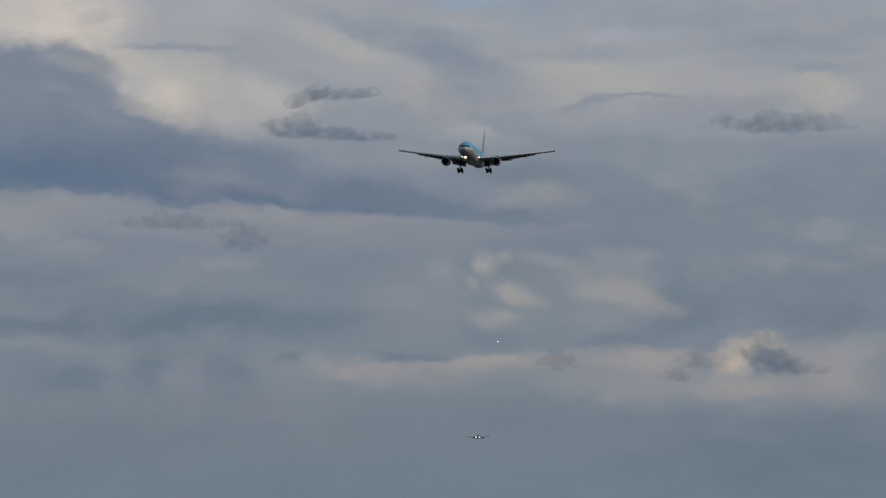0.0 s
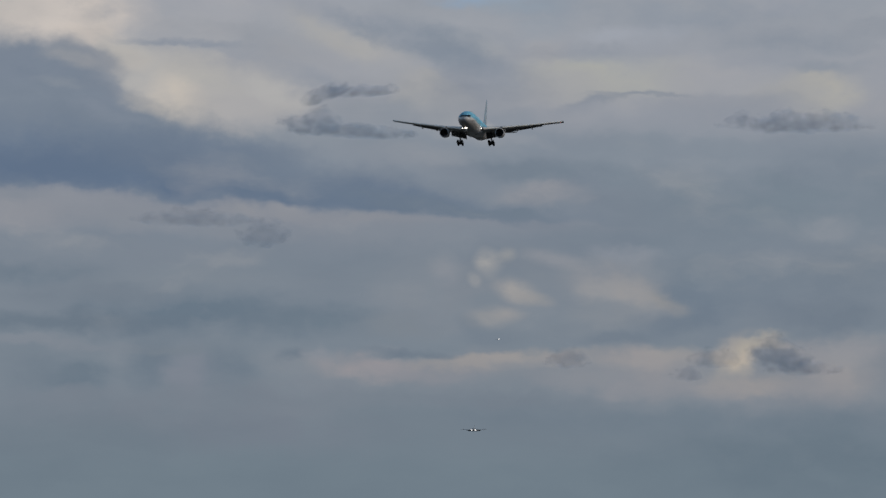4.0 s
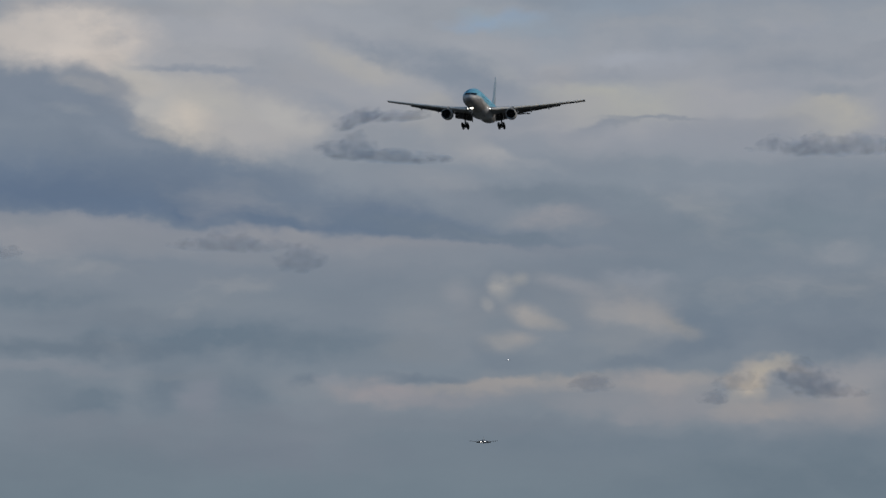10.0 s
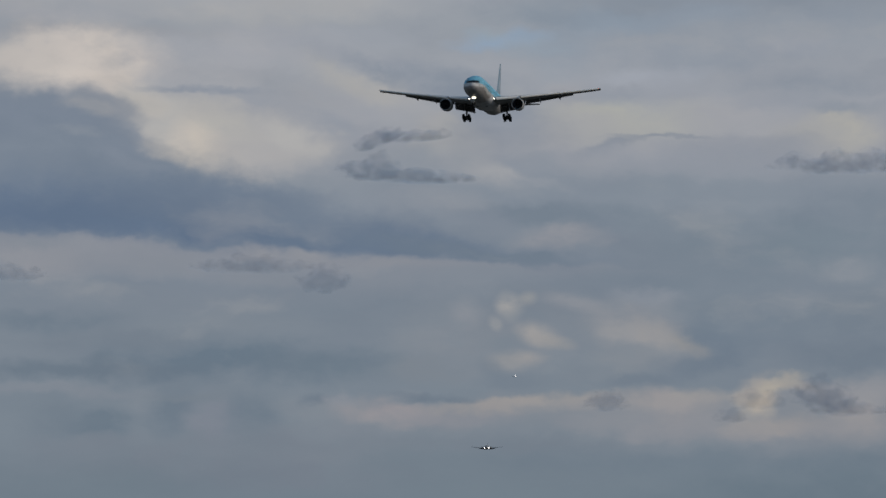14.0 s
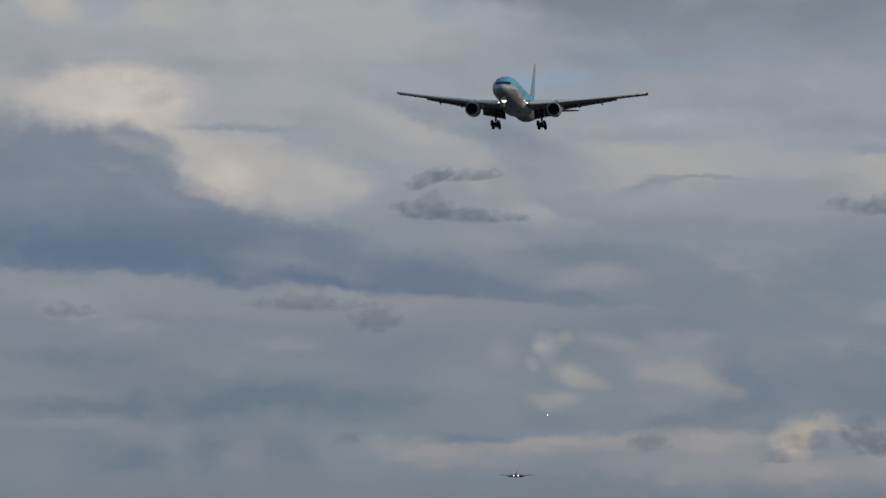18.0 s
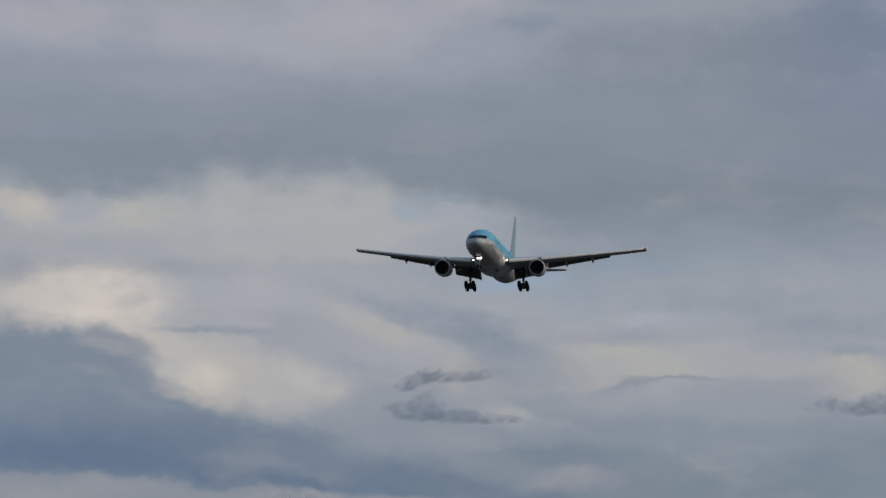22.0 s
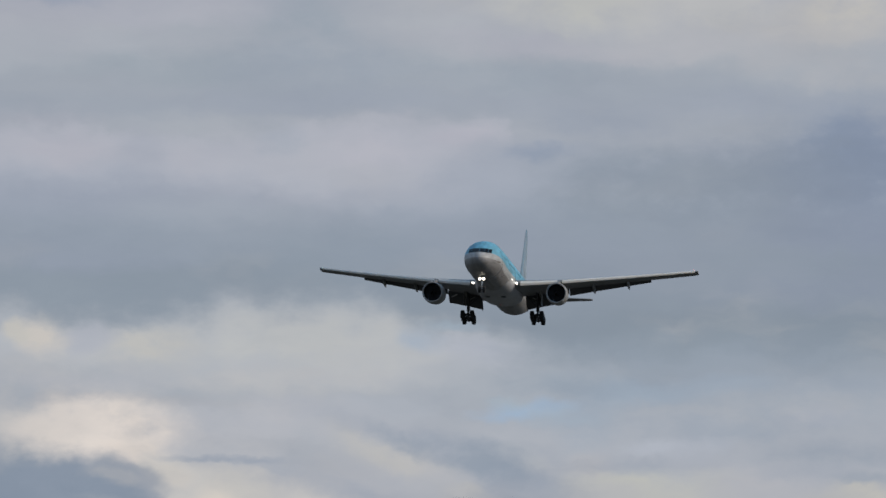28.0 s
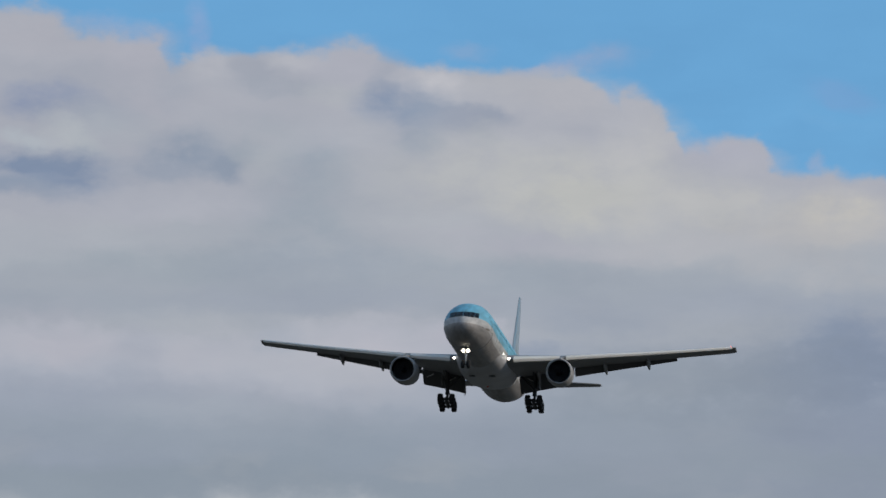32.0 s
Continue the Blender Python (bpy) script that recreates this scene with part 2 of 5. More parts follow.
puff(0.209, 2.420, 0.153, 0.051, 0, lin(159, 160, 164), 0.72)
puff(0.309, 2.405, 0.153, 0.068, 0, lin(160, 160, 164), 0.72)
puff(0.419, 2.380, 0.076, 0.068, -30, lin(154, 156, 164), 0.72)
puff(0.449, 2.320, 0.119, 0.102, -40, lin(163, 163, 164), 0.72)
puff(0.599, 2.295, 0.153, 0.051, -8, lin(154, 155, 164), 0.84)
puff(0.709, 2.245, 0.204, 0.051, -6, lin(153, 155, 163), 0.72)
puff(-0.631, 2.395, 0.136, 0.048, 0, lin(130, 138, 156), 1.00)
puff(-0.551, 2.370, 0.136, 0.037, 0, lin(136, 143, 155), 0.72)
puff(-0.651, 2.325, 0.085, 0.027, -6, lin(157, 162, 167), 1.00)
puff(-0.581, 2.330, 0.085, 0.037, -30, lin(159, 163, 166), 0.96)
puff(-0.541, 2.305, 0.068, 0.024, -20, lin(157, 161, 165), 0.72)
puff(-0.631, 2.280, 0.187, 0.044, 0, lin(114, 127, 147), 1.00)
puff(-0.581, 2.243, 0.153, 0.041, 0, lin(119, 131, 150), 1.00)
puff(-0.671, 2.235, 0.136, 0.027, 0, lin(127, 137, 152), 0.96)
puff(-0.501, 2.345, 0.119, 0.051, 0, lin(150, 155, 161), 0.72)
puff(-0.371, 2.302, 0.119, 0.065, 0, lin(130, 139, 152), 1.00)
puff(-0.411, 2.270, 0.153, 0.041, 0, lin(134, 141, 153), 0.84)
puff(-0.306, 2.275, 0.051, 0.044, 0, lin(129, 138, 151), 0.96)
puff(-0.271, 2.308, 0.044, 0.044, 0, lin(136, 144, 153), 0.84)
puff(-0.221, 2.300, 0.085, 0.076, 35, lin(152, 156, 161), 0.84)
puff(-0.131, 2.280, 0.102, 0.076, 0, lin(138, 146, 155), 0.84)
puff(-0.151, 2.190, 0.204, 0.102, 0, lin(139, 147, 155), 0.84)
puff(-0.241, 2.340, 0.204, 0.051, 0, lin(148, 153, 160), 0.60)
puff(-0.051, 2.320, 0.085, 0.085, 0, lin(154, 157, 163), 0.60)
puff(-0.441, 2.210, 0.340, 0.051, 0, lin(154, 156, 163), 0.84)
puff(-0.541, 2.150, 0.272, 0.051, 0, lin(151, 155, 161), 0.72)
puff(-0.331, 2.160, 0.221, 0.041, 0, lin(148, 153, 159), 0.60)
puff(-0.011, 2.240, 0.170, 0.102, 0, lin(152, 155, 160), 0.72)
puff(0.169, 2.260, 0.255, 0.119, 0, lin(163, 164, 164), 0.90)
puff(0.349, 2.230, 0.255, 0.102, 0, lin(168, 168, 164), 1.00)
puff(0.559, 2.200, 0.255, 0.102, 0, lin(164, 164, 163), 0.90)
puff(0.794, 2.185, 0.136, 0.076, 0, lin(173, 170, 164), 1.00)
puff(0.729, 2.150, 0.272, 0.061, 0, lin(162, 161, 161), 0.72)
puff(0.409, 2.280, 0.102, 0.068, 0, lin(166, 166, 166), 0.60)
puff(0.059, 2.170, 0.204, 0.068, -8, lin(154, 157, 162), 0.84)
puff(0.259, 2.135, 0.340, 0.037, -4, lin(154, 155, 162), 0.84)
puff(0.509, 2.130, 0.272, 0.044, 0, lin(157, 158, 162), 0.84)
puff(-0.391, 2.100, 0.323, 0.051, 0, lin(141, 148, 155), 0.84)
puff(-0.131, 2.100, 0.272, 0.085, 0, lin(139, 146, 155), 0.84)
puff(-0.591, 2.060, 0.272, 0.051, 0, lin(143, 148, 155), 0.72)
puff(0.209, 2.080, 0.289, 0.054, -4, lin(140, 147, 155), 0.90)
puff(0.459, 2.060, 0.272, 0.051, 0, lin(141, 147, 155), 0.78)
puff(0.759, 2.090, 0.306, 0.044, -6, lin(153, 155, 159), 0.84)
puff(0.609, 2.025, 0.238, 0.051, 0, lin(141, 147, 157), 0.72)
puff(-0.621, 2.010, 0.153, 0.037, 0, lin(154, 155, 162), 0.84)
puff(-0.341, 1.990, 0.272, 0.044, 0, lin(151, 155, 161), 0.72)
puff(-0.471, 1.955, 0.102, 0.044, 0, lin(154, 155, 162), 0.60)
puff(-0.091, 1.990, 0.187, 0.041, 0, lin(156, 158, 164), 0.90)
puff(0.029, 2.000, 0.102, 0.034, 0, lin(154, 156, 163), 0.72)
puff(0.829, 1.920, 0.255, 0.153, 0, lin(119, 131, 150), 0.72)
puff(0.849, 1.950, 0.187, 0.085, 0, lin(121, 132, 150), 0.84)
puff(0.609, 1.870, 0.204, 0.102, 0, lin(134, 141, 154), 0.60)
puff(-0.541, 1.880, 0.374, 0.068, 0, lin(138, 144, 155), 0.72)
puff(-0.171, 1.870, 0.374, 0.068, 0, lin(143, 147, 156), 0.60)
puff(-0.591, 1.760, 0.306, 0.051, 0, lin(132, 139, 152), 0.72)
puff(0.209, 1.770, 0.425, 0.068, 0, lin(136, 143, 154), 0.60)
# light cloud with a crisp end, and the shade beneath it
bank(((-1.000, 1.987), (-0.700, 1.987), (-0.610, 1.997), (-0.500, 1.981), (-0.400, 1.977), (-0.300, 1.981), (-0.220, 1.991), (-0.100, 1.994), (0.050, 1.997), (0.150, 1.999), (0.195, 1.997), (0.206, 1.987), (0.212, 1.969)),
     ((-1.000, 1.919), (-0.700, 1.914), (-0.500, 1.909), (-0.300, 1.899), (-0.100, 1.879), (0.060, 1.889), (0.160, 1.929), (0.205, 1.959), (0.212, 1.965)), lin(158, 160, 167), 0.92, 0.040, 0.100, 0.050)
puff(-0.600, 1.949, 0.187, 0.058, 0, lin(159, 159, 166), 0.84)
puff(-0.370, 1.924, 0.102, 0.051, 0, lin(158, 159, 166), 0.72)
puff(-0.450, 1.949, 0.068, 0.068, 0, lin(148, 152, 161), 0.60)
puff(-0.220, 1.974, 0.068, 0.041, 0, lin(144, 151, 161), 0.60)
puff(-0.040, 1.949, 0.153, 0.054, 0, lin(162, 162, 169), 0.84)
puff(0.130, 1.977, 0.119, 0.034, 0, lin(161, 161, 168), 0.96)
puff(-0.060, 1.909, 0.136, 0.041, 0, lin(157, 159, 165), 0.72)
puff(0.150, 1.909, 0.187, 0.068, 20, lin(147, 152, 161), 0.72)
puff(-0.580, 2.029, 0.340, 0.037, 0, lin(142, 148, 156), 0.72)
puff(-0.150, 2.034, 0.340, 0.034, 0, lin(140, 146, 156), 0.72)
puff(0.260, 1.944, 0.102, 0.024, 8, lin(132, 141, 155), 0.84)
puff(0.350, 1.999, 0.255, 0.048, -5, lin(137, 144, 155), 0.60)
puff(0.480, 1.849, 0.272, 0.102, 0, lin(132, 141, 151), 0.72)
puff(0.810, 1.879, 0.204, 0.102, 0, lin(120, 131, 149), 0.72)
puff(0.850, 1.919, 0.187, 0.102, 0, lin(120, 131, 149), 0.96)
puff(0.680, 1.829, 0.153, 0.068, 0, lin(131, 139, 153), 0.72)
puff(0.800, 1.799, 0.204, 0.051, 0, lin(128, 136, 151), 0.72)
puff(-0.500, 1.779, 0.442, 0.068, 0, lin(133, 141, 151), 0.84)
puff(-0.200, 1.809, 0.238, 0.061, 0, lin(135, 142, 151), 0.72)
puff(-0.350, 1.839, 0.238, 0.041, 0, lin(144, 150, 158), 0.60)
puff(-0.080, 1.769, 0.238, 0.061, 0, lin(129, 138, 148), 0.84)
puff(0.060, 1.719, 0.204, 0.051, 0, lin(126, 135, 145), 0.72)
puff(0.380, 1.809, 0.204, 0.068, 0, lin(131, 140, 150), 0.60)
puff(0.300, 1.689, 0.306, 0.061, 0, lin(125, 134, 144), 0.72)
puff(0.550, 1.629, 0.340, 0.068, 0, lin(122, 131, 141), 0.84)
puff(0.450, 1.729, 0.204, 0.041, 0, lin(135, 142, 151), 0.48)
puff(0.750, 1.689, 0.255, 0.051, 0, lin(132, 139, 151), 0.60)
puff(0.526, 1.856, 0.391, 0.119, 0, lin(125, 134, 143), 0.84)
puff(0.716, 1.896, 0.391, 0.136, 0, lin(121, 130, 141), 0.60)
puff(0.396, 1.916, 0.238, 0.068, 0, lin(131, 139, 148), 0.60)
puff(0.846, 1.836, 0.255, 0.187, 0, lin(114, 124, 141), 0.48)
puff(-0.644, 1.571, 0.289, 0.061, 0, lin(168, 166, 165), 0.60)
puff(0.746, 1.696, 0.238, 0.085, 0, lin(119, 128, 141), 0.72)
puff(0.546, 1.626, 0.442, 0.085, 0, lin(119, 129, 137), 0.72)
# bright streak
puff(0.580, 1.769, 0.544, 0.204, 0, lin(131, 138, 149), 0.42)
bank(((-1.104, 1.646), (-0.704, 1.646), (-0.644, 1.638), (-0.594, 1.630), (-0.544, 1.622), (-0.504, 1.618), (-0.464, 1.630), (-0.404, 1.638), (-0.364, 1.651), (-0.334, 1.662), (-0.284, 1.672), (-0.204, 1.665), (-0.104, 1.665), (-0.024, 1.656), (0.016, 1.638), (0.076, 1.618), (0.146, 1.616), (0.186, 1.604), (0.236, 1.578), (0.296, 1.560), (0.336, 1.546)),
     ((-1.104, 1.556), (-0.704, 1.556), (-0.504, 1.546), (-0.304, 1.526), (-0.104, 1.516), (0.096, 1.526), (0.246, 1.531), (0.336, 1.542)), lin(161, 164, 168), 0.92, 0.100, 0.090, 0.090)
puff(-0.164, 1.611, 0.340, 0.076, 0, lin(167, 168, 167), 1.00)
puff(-0.444, 1.591, 0.136, 0.051, 0, lin(169, 168, 164), 1.00)
puff(-0.634, 1.606, 0.071, 0.051, -12, lin(179, 174, 167), 1.00)
puff(-0.679, 1.616, 0.041, 0.034, 0, lin(174, 171, 164), 0.84)
puff(-0.554, 1.606, 0.068, 0.041, 0, lin(154, 157, 164), 0.84)
puff(0.126, 1.586, 0.153, 0.044, -12, lin(160, 163, 170), 0.84)
puff(-0.044, 1.566, 0.204, 0.041, 0, lin(166, 167, 167), 0.84)
puff(-0.284, 1.626, 0.085, 0.068, 0, lin(168, 169, 168), 0.60)
puff(0.036, 1.611, 0.060, 0.041, -20, lin(146, 157, 169), 0.72)
puff(0.096, 1.630, 0.085, 0.015, -8, lin(138, 156, 170), 0.36)
puff(-0.204, 1.536, 0.374, 0.037, 0, lin(164, 165, 166), 0.84)
puff(-0.554, 1.531, 0.272, 0.027, 0, lin(161, 162, 166), 0.60)
puff(-0.604, 1.501, 0.238, 0.020, 0, lin(142, 146, 153), 0.90)
puff(-0.374, 1.494, 0.187, 0.015, -2, lin(146, 149, 154), 0.72)
puff(-0.204, 1.486, 0.272, 0.037, 0, lin(160, 162, 167), 0.72)
puff(-0.004, 1.486, 0.204, 0.034, 0, lin(156, 160, 166), 0.60)
puff(0.366, 1.521, 0.238, 0.037, -4, lin(138, 149, 159), 0.72)
puff(0.596, 1.556, 0.340, 0.041, 0, lin(136, 144, 153), 0.60)
puff(0.346, 1.461, 0.102, 0.068, 40, lin(146, 154, 163), 0.72)
puff(0.296, 1.476, 0.136, 0.034, 0, lin(139, 152, 164), 0.60)
puff(0.746, 1.466, 0.102, 0.031, 0, lin(154, 157, 165), 0.84)
puff(0.596, 1.456, 0.204, 0.044, 0, lin(142, 149, 158), 0.72)
puff(0.816, 1.506, 0.170, 0.051, 0, lin(139, 147, 157), 0.72)
# blue showing thinly through
puff(0.226, 1.483, 0.119, 0.024, 6, lin(134, 165, 194), 0.60)
puff(0.196, 1.498, 0.051, 0.024, 0, lin(146, 163, 174), 0.60)
puff(0.456, 1.516, 0.187, 0.034, 4, lin(137, 158, 176), 0.48)
puff(0.596, 1.526, 0.119, 0.024, 0, lin(139, 154, 169), 0.60)
puff(0.286, 1.470, 0.102, 0.031, 0, lin(145, 158, 169), 0.60)
puff(0.576, 1.556, 0.612, 0.102, 0, lin(133, 142, 152), 0.60)
puff(0.596, 1.476, 0.646, 0.102, 0, lin(141, 148, 157), 0.60)
# warm cloud
puff(-0.274, 1.456, 0.340, 0.048, 0, lin(162, 163, 167), 0.72)
puff(-0.354, 1.426, 0.272, 0.044, -4, lin(164, 164, 166), 0.72)
puff(-0.084, 1.456, 0.153, 0.037, -20, lin(149, 153, 160), 0.72)
puff(0.056, 1.426, 0.204, 0.037, -12, lin(149, 153, 161), 0.72)
puff(-0.004, 1.396, 0.187, 0.048, -20, lin(168, 167, 165), 1.00)
puff(-0.044, 1.411, 0.085, 0.034, -25, lin(170, 168, 164), 0.72)
puff(0.076, 1.366, 0.085, 0.027, -20, lin(160, 161, 164), 0.84)
puff(-0.144, 1.396, 0.153, 0.037, -15, lin(146, 150, 156), 0.72)
puff(-0.104, 1.346, 0.136, 0.041, -28, lin(148, 152, 159), 0.84)
puff(-0.064, 1.316, 0.085, 0.034, -30, lin(144, 149, 157), 0.60)
puff(0.486, 1.418, 0.136, 0.025, 4, lin(159, 163, 170), 0.90)
puff(0.506, 1.401, 0.068, 0.017, 0, lin(154, 158, 165), 0.60)
puff(0.226, 1.394, 0.076, 0.024, -20, lin(164, 165, 166), 0.96)
puff(0.186, 1.401, 0.051, 0.024, -20, lin(156, 159, 163), 0.72)
puff(0.341, 1.378, 0.068, 0.037, -10, lin(162, 161, 162), 0.84)
puff(0.166, 1.411, 0.170, 0.027, -8, lin(146, 152, 160), 0.60)
puff(0.426, 1.381, 0.170, 0.027, 0, lin(142, 148, 157), 0.60)
puff(0.466, 1.338, 0.272, 0.054, 0, lin(167, 167, 160), 1.00)
puff(0.376, 1.326, 0.153, 0.044, 0, lin(160, 160, 160), 0.84)
puff(0.626, 1.341, 0.204, 0.061, 0, lin(158, 159, 163), 0.90)
puff(0.716, 1.326, 0.102, 0.044, 0, lin(160, 161, 164), 0.72)
puff(0.831, 1.316, 0.102, 0.061, 4, lin(173, 170, 162), 1.00)
puff(0.776, 1.306, 0.119, 0.051, 0, lin(160, 160, 160), 0.72)
puff(0.836, 1.356, 0.119, 0.020, 0, lin(142, 148, 156), 0.90)
puff(0.716, 1.366, 0.153, 0.020, 0, lin(146, 151, 159), 0.60)
puff(0.776, 1.396, 0.204, 0.034, 0, lin(139, 146, 155), 0.72)
puff(0.296, 1.316, 0.136, 0.051, 0, lin(156, 157, 160), 0.72)
puff(0.446, 1.302, 0.102, 0.010, 8, lin(131, 137, 146), 0.72)
puff(0.511, 1.308, 0.136, 0.007, -2, lin(133, 139, 148), 0.72)
puff(0.406, 1.291, 0.085, 0.020, 12, lin(135, 141, 150), 0.72)
puff(0.476, 1.276, 0.204, 0.031, 0, lin(146, 150, 157), 0.60)
puff(0.646, 1.286, 0.272, 0.034, 0, lin(145, 149, 156), 0.72)
puff(0.236, 1.311, 0.085, 0.044, 0, lin(138, 144, 152), 0.72)
puff(0.096, 1.321, 0.051, 0.044, 0, lin(161, 160, 159), 0.96)
puff(0.131, 1.331, 0.044, 0.027, 0, lin(166, 164, 159), 0.84)
puff(0.176, 1.286, 0.085, 0.037, 0, lin(142, 146, 153), 0.72)
puff(0.256, 1.256, 0.102, 0.051, 0, lin(136, 143, 152), 0.60)
puff(-0.004, 1.331, 0.085, 0.027, -20, lin(146, 150, 157), 0.72)
puff(-0.094, 1.396, 0.102, 0.044, 0, lin(156, 158, 162), 0.48)
bank(((-0.932, 1.529), (-0.732, 1.509), (-0.632, 1.499), (-0.572, 1.484), (-0.502, 1.489), (-0.452, 1.469), (-0.437, 1.439), (-0.432, 1.409), (-0.382, 1.391), (-0.302, 1.383), (-0.232, 1.369), (-0.202, 1.347), (-0.162, 1.337), (-0.122, 1.329), (-0.092, 1.313), (-0.057, 1.291)),
     ((-0.932, 1.389), (-0.632, 1.389), (-0.482, 1.369), (-0.422, 1.329), (-0.407, 1.289), (-0.332, 1.249), (-0.232, 1.223), (-0.172, 1.231), (-0.112, 1.251), (-0.072, 1.277), (-0.057, 1.288)), lin(170, 168, 166), 0.90, 0.070, 0.050, 0.080)
puff(-0.537, 1.444, 0.212, 0.099, 0, lin(204, 194, 184), 1.00)
puff(-0.522, 1.427, 0.128, 0.048, 0, lin(207, 197, 187), 1.00)
puff(-0.582, 1.449, 0.119, 0.068, 0, lin(204, 195, 186), 0.96)
puff(-0.472, 1.414, 0.085, 0.037, 0, lin(194, 185, 176), 0.84)
puff(-0.612, 1.449, 0.119, 0.068, 0, lin(184, 178, 172), 0.72)
puff(-0.437, 1.379, 0.051, 0.051, -50, lin(180, 176, 170), 0.72)
puff(-0.332, 1.304, 0.088, 0.061, -25, lin(204, 193, 178), 1.00)
puff(-0.387, 1.354, 0.102, 0.061, -45, lin(180, 177, 172), 0.84)
puff(-0.362, 1.277, 0.102, 0.020, -15, lin(188, 181, 171), 0.96)
puff(-0.407, 1.374, 0.068, 0.034, -30, lin(182, 177, 170), 0.84)
puff(-0.272, 1.334, 0.119, 0.054, -20, lin(177, 174, 168), 0.84)
puff(-0.287, 1.284, 0.102, 0.041, -15, lin(178, 173, 167), 0.72)
puff(-0.142, 1.309, 0.102, 0.044, -25, lin(174, 172, 169), 0.96)
puff(-0.192, 1.279, 0.136, 0.044, -10, lin(168, 166, 165), 0.72)
puff(-0.232, 1.244, 0.085, 0.020, -10, lin(170, 167, 165), 0.84)
puff(-0.162, 1.254, 0.102, 0.024, 0, lin(160, 160, 162), 0.60)
puff(-0.372, 1.319, 0.051, 0.051, -50, lin(170, 169, 167), 0.60)
puff(-0.302, 1.397, 0.187, 0.010, -4, lin(140, 146, 155), 0.90)
puff(-0.212, 1.379, 0.102, 0.014, -10, lin(146, 151, 159), 0.60)
# rags and lights right of the warm cloud
puff(0.018, 1.429, 0.102, 0.024, -24, lin(134, 142, 152), 0.96)
puff(0.158, 1.389, 0.187, 0.054, -22, lin(133, 141, 151), 0.96)
puff(0.208, 1.364, 0.119, 0.034, -18, lin(130, 139, 150), 0.84)
puff(0.068, 1.339, 0.153, 0.044, -8, lin(155, 157, 161), 0.72)
puff(-0.042, 1.369, 0.136, 0.041, -15, lin(156, 158, 163), 0.60)
puff(0.123, 1.304, 0.071, 0.051, -10, lin(166, 165, 164), 1.00)
puff(0.168, 1.274, 0.068, 0.058, -50, lin(154, 156, 159), 0.84)
puff(0.068, 1.274, 0.153, 0.041, 0, lin(136, 143, 151), 0.72)
puff(-0.022, 1.274, 0.102, 0.027, 0, lin(146, 150, 156), 0.60)
puff(-0.062, 1.249, 0.170, 0.034, 0, lin(140, 146, 154), 0.60)
puff(0.198, 1.249, 0.051, 0.041, 0, lin(148, 151, 156), 0.60)
puff(0.238, 1.329, 0.102, 0.051, 0, lin(146, 150, 158), 0.60)
puff(0.228, 1.234, 0.085, 0.031, -20, lin(159, 160, 162), 0.90)
puff(0.298, 1.223, 0.085, 0.015, -6, lin(156, 158, 162), 0.72)
puff(0.028, 1.194, 0.272, 0.041, -4, lin(136, 142, 150), 0.72)
puff(0.138, 1.199, 0.102, 0.034, -6, lin(142, 146, 152), 0.60)
puff(0.328, 1.214, 0.272, 0.034, 0, lin(128, 137, 147), 0.60)
puff(0.333, 1.131, 0.111, 0.037, 0, lin(148, 149, 153), 0.96)
puff(0.288, 1.174, 0.204, 0.031, 0, lin(117, 128, 139), 0.96)
puff(0.428, 1.169, 0.221, 0.037, 0, lin(121, 132, 142), 0.72)
puff(0.198, 1.164, 0.102, 0.034, -10, lin(128, 136, 146), 0.60)
puff(0.648, 1.191, 0.136, 0.017, 0, lin(139, 146, 154), 0.84)
puff(0.548, 1.209, 0.272, 0.037, 0, lin(130, 139, 148), 0.60)
puff(0.768, 1.119, 0.408, 0.102, 0, lin(117, 129, 139), 0.84)
puff(0.838, 1.074, 0.085, 0.034, 0, lin(135, 141, 148), 0.84)
puff(0.548, 1.049, 0.272, 0.061, 0, lin(119, 130, 140), 0.72)
puff(0.888, 1.179, 0.204, 0.051, 0, lin(124, 134, 144), 0.72)
puff(0.618, 1.259, 0.306, 0.031, 0, lin(143, 148, 156), 0.72)
# dark bank
bank(((-0.932, 1.149), (-0.632, 1.146), (-0.532, 1.142), (-0.432, 1.137), (-0.372, 1.121), (-0.312, 1.113), (-0.212, 1.119), (-0.132, 1.113), (-0.072, 1.102), (0.028, 1.099), (0.168, 1.087), (0.328, 1.081)),
     ((-0.932, 1.089), (-0.632, 1.084), (-0.432, 1.077), (-0.212, 1.077), (-0.032, 1.069), (0.168, 1.064), (0.328, 1.077)), lin(139, 142, 149), 0.85, 0.015, 0.070, 0.020)
bank(((-0.932, 1.439), (-0.732, 1.419), (-0.632, 1.408), (-0.582, 1.400), (-0.547, 1.385), (-0.517, 1.391), (-0.492, 1.379), (-0.472, 1.361), (-0.450, 1.341), (-0.426, 1.315), (-0.400, 1.293), (-0.370, 1.277), (-0.332, 1.264), (-0.287, 1.252), (-0.247, 1.245), (-0.202, 1.237), (-0.132, 1.221), (-0.072, 1.205), (-0.022, 1.189), (0.028, 1.171), (0.088, 1.149), (0.168, 1.124), (0.248, 1.103), (0.338, 1.085)),
     ((-0.932, 1.149), (-0.632, 1.145), (-0.532, 1.141), (-0.442, 1.137), (-0.382, 1.126), (-0.332, 1.114), (-0.262, 1.111), (-0.202, 1.118), (-0.152, 1.116), (-0.102, 1.106), (-0.072, 1.101), (0.008, 1.101), (0.068, 1.094), (0.168, 1.087), (0.268, 1.083), (0.338, 1.082)), lin(117, 128, 141), 0.95, 0.075, 0.018, 0.090)
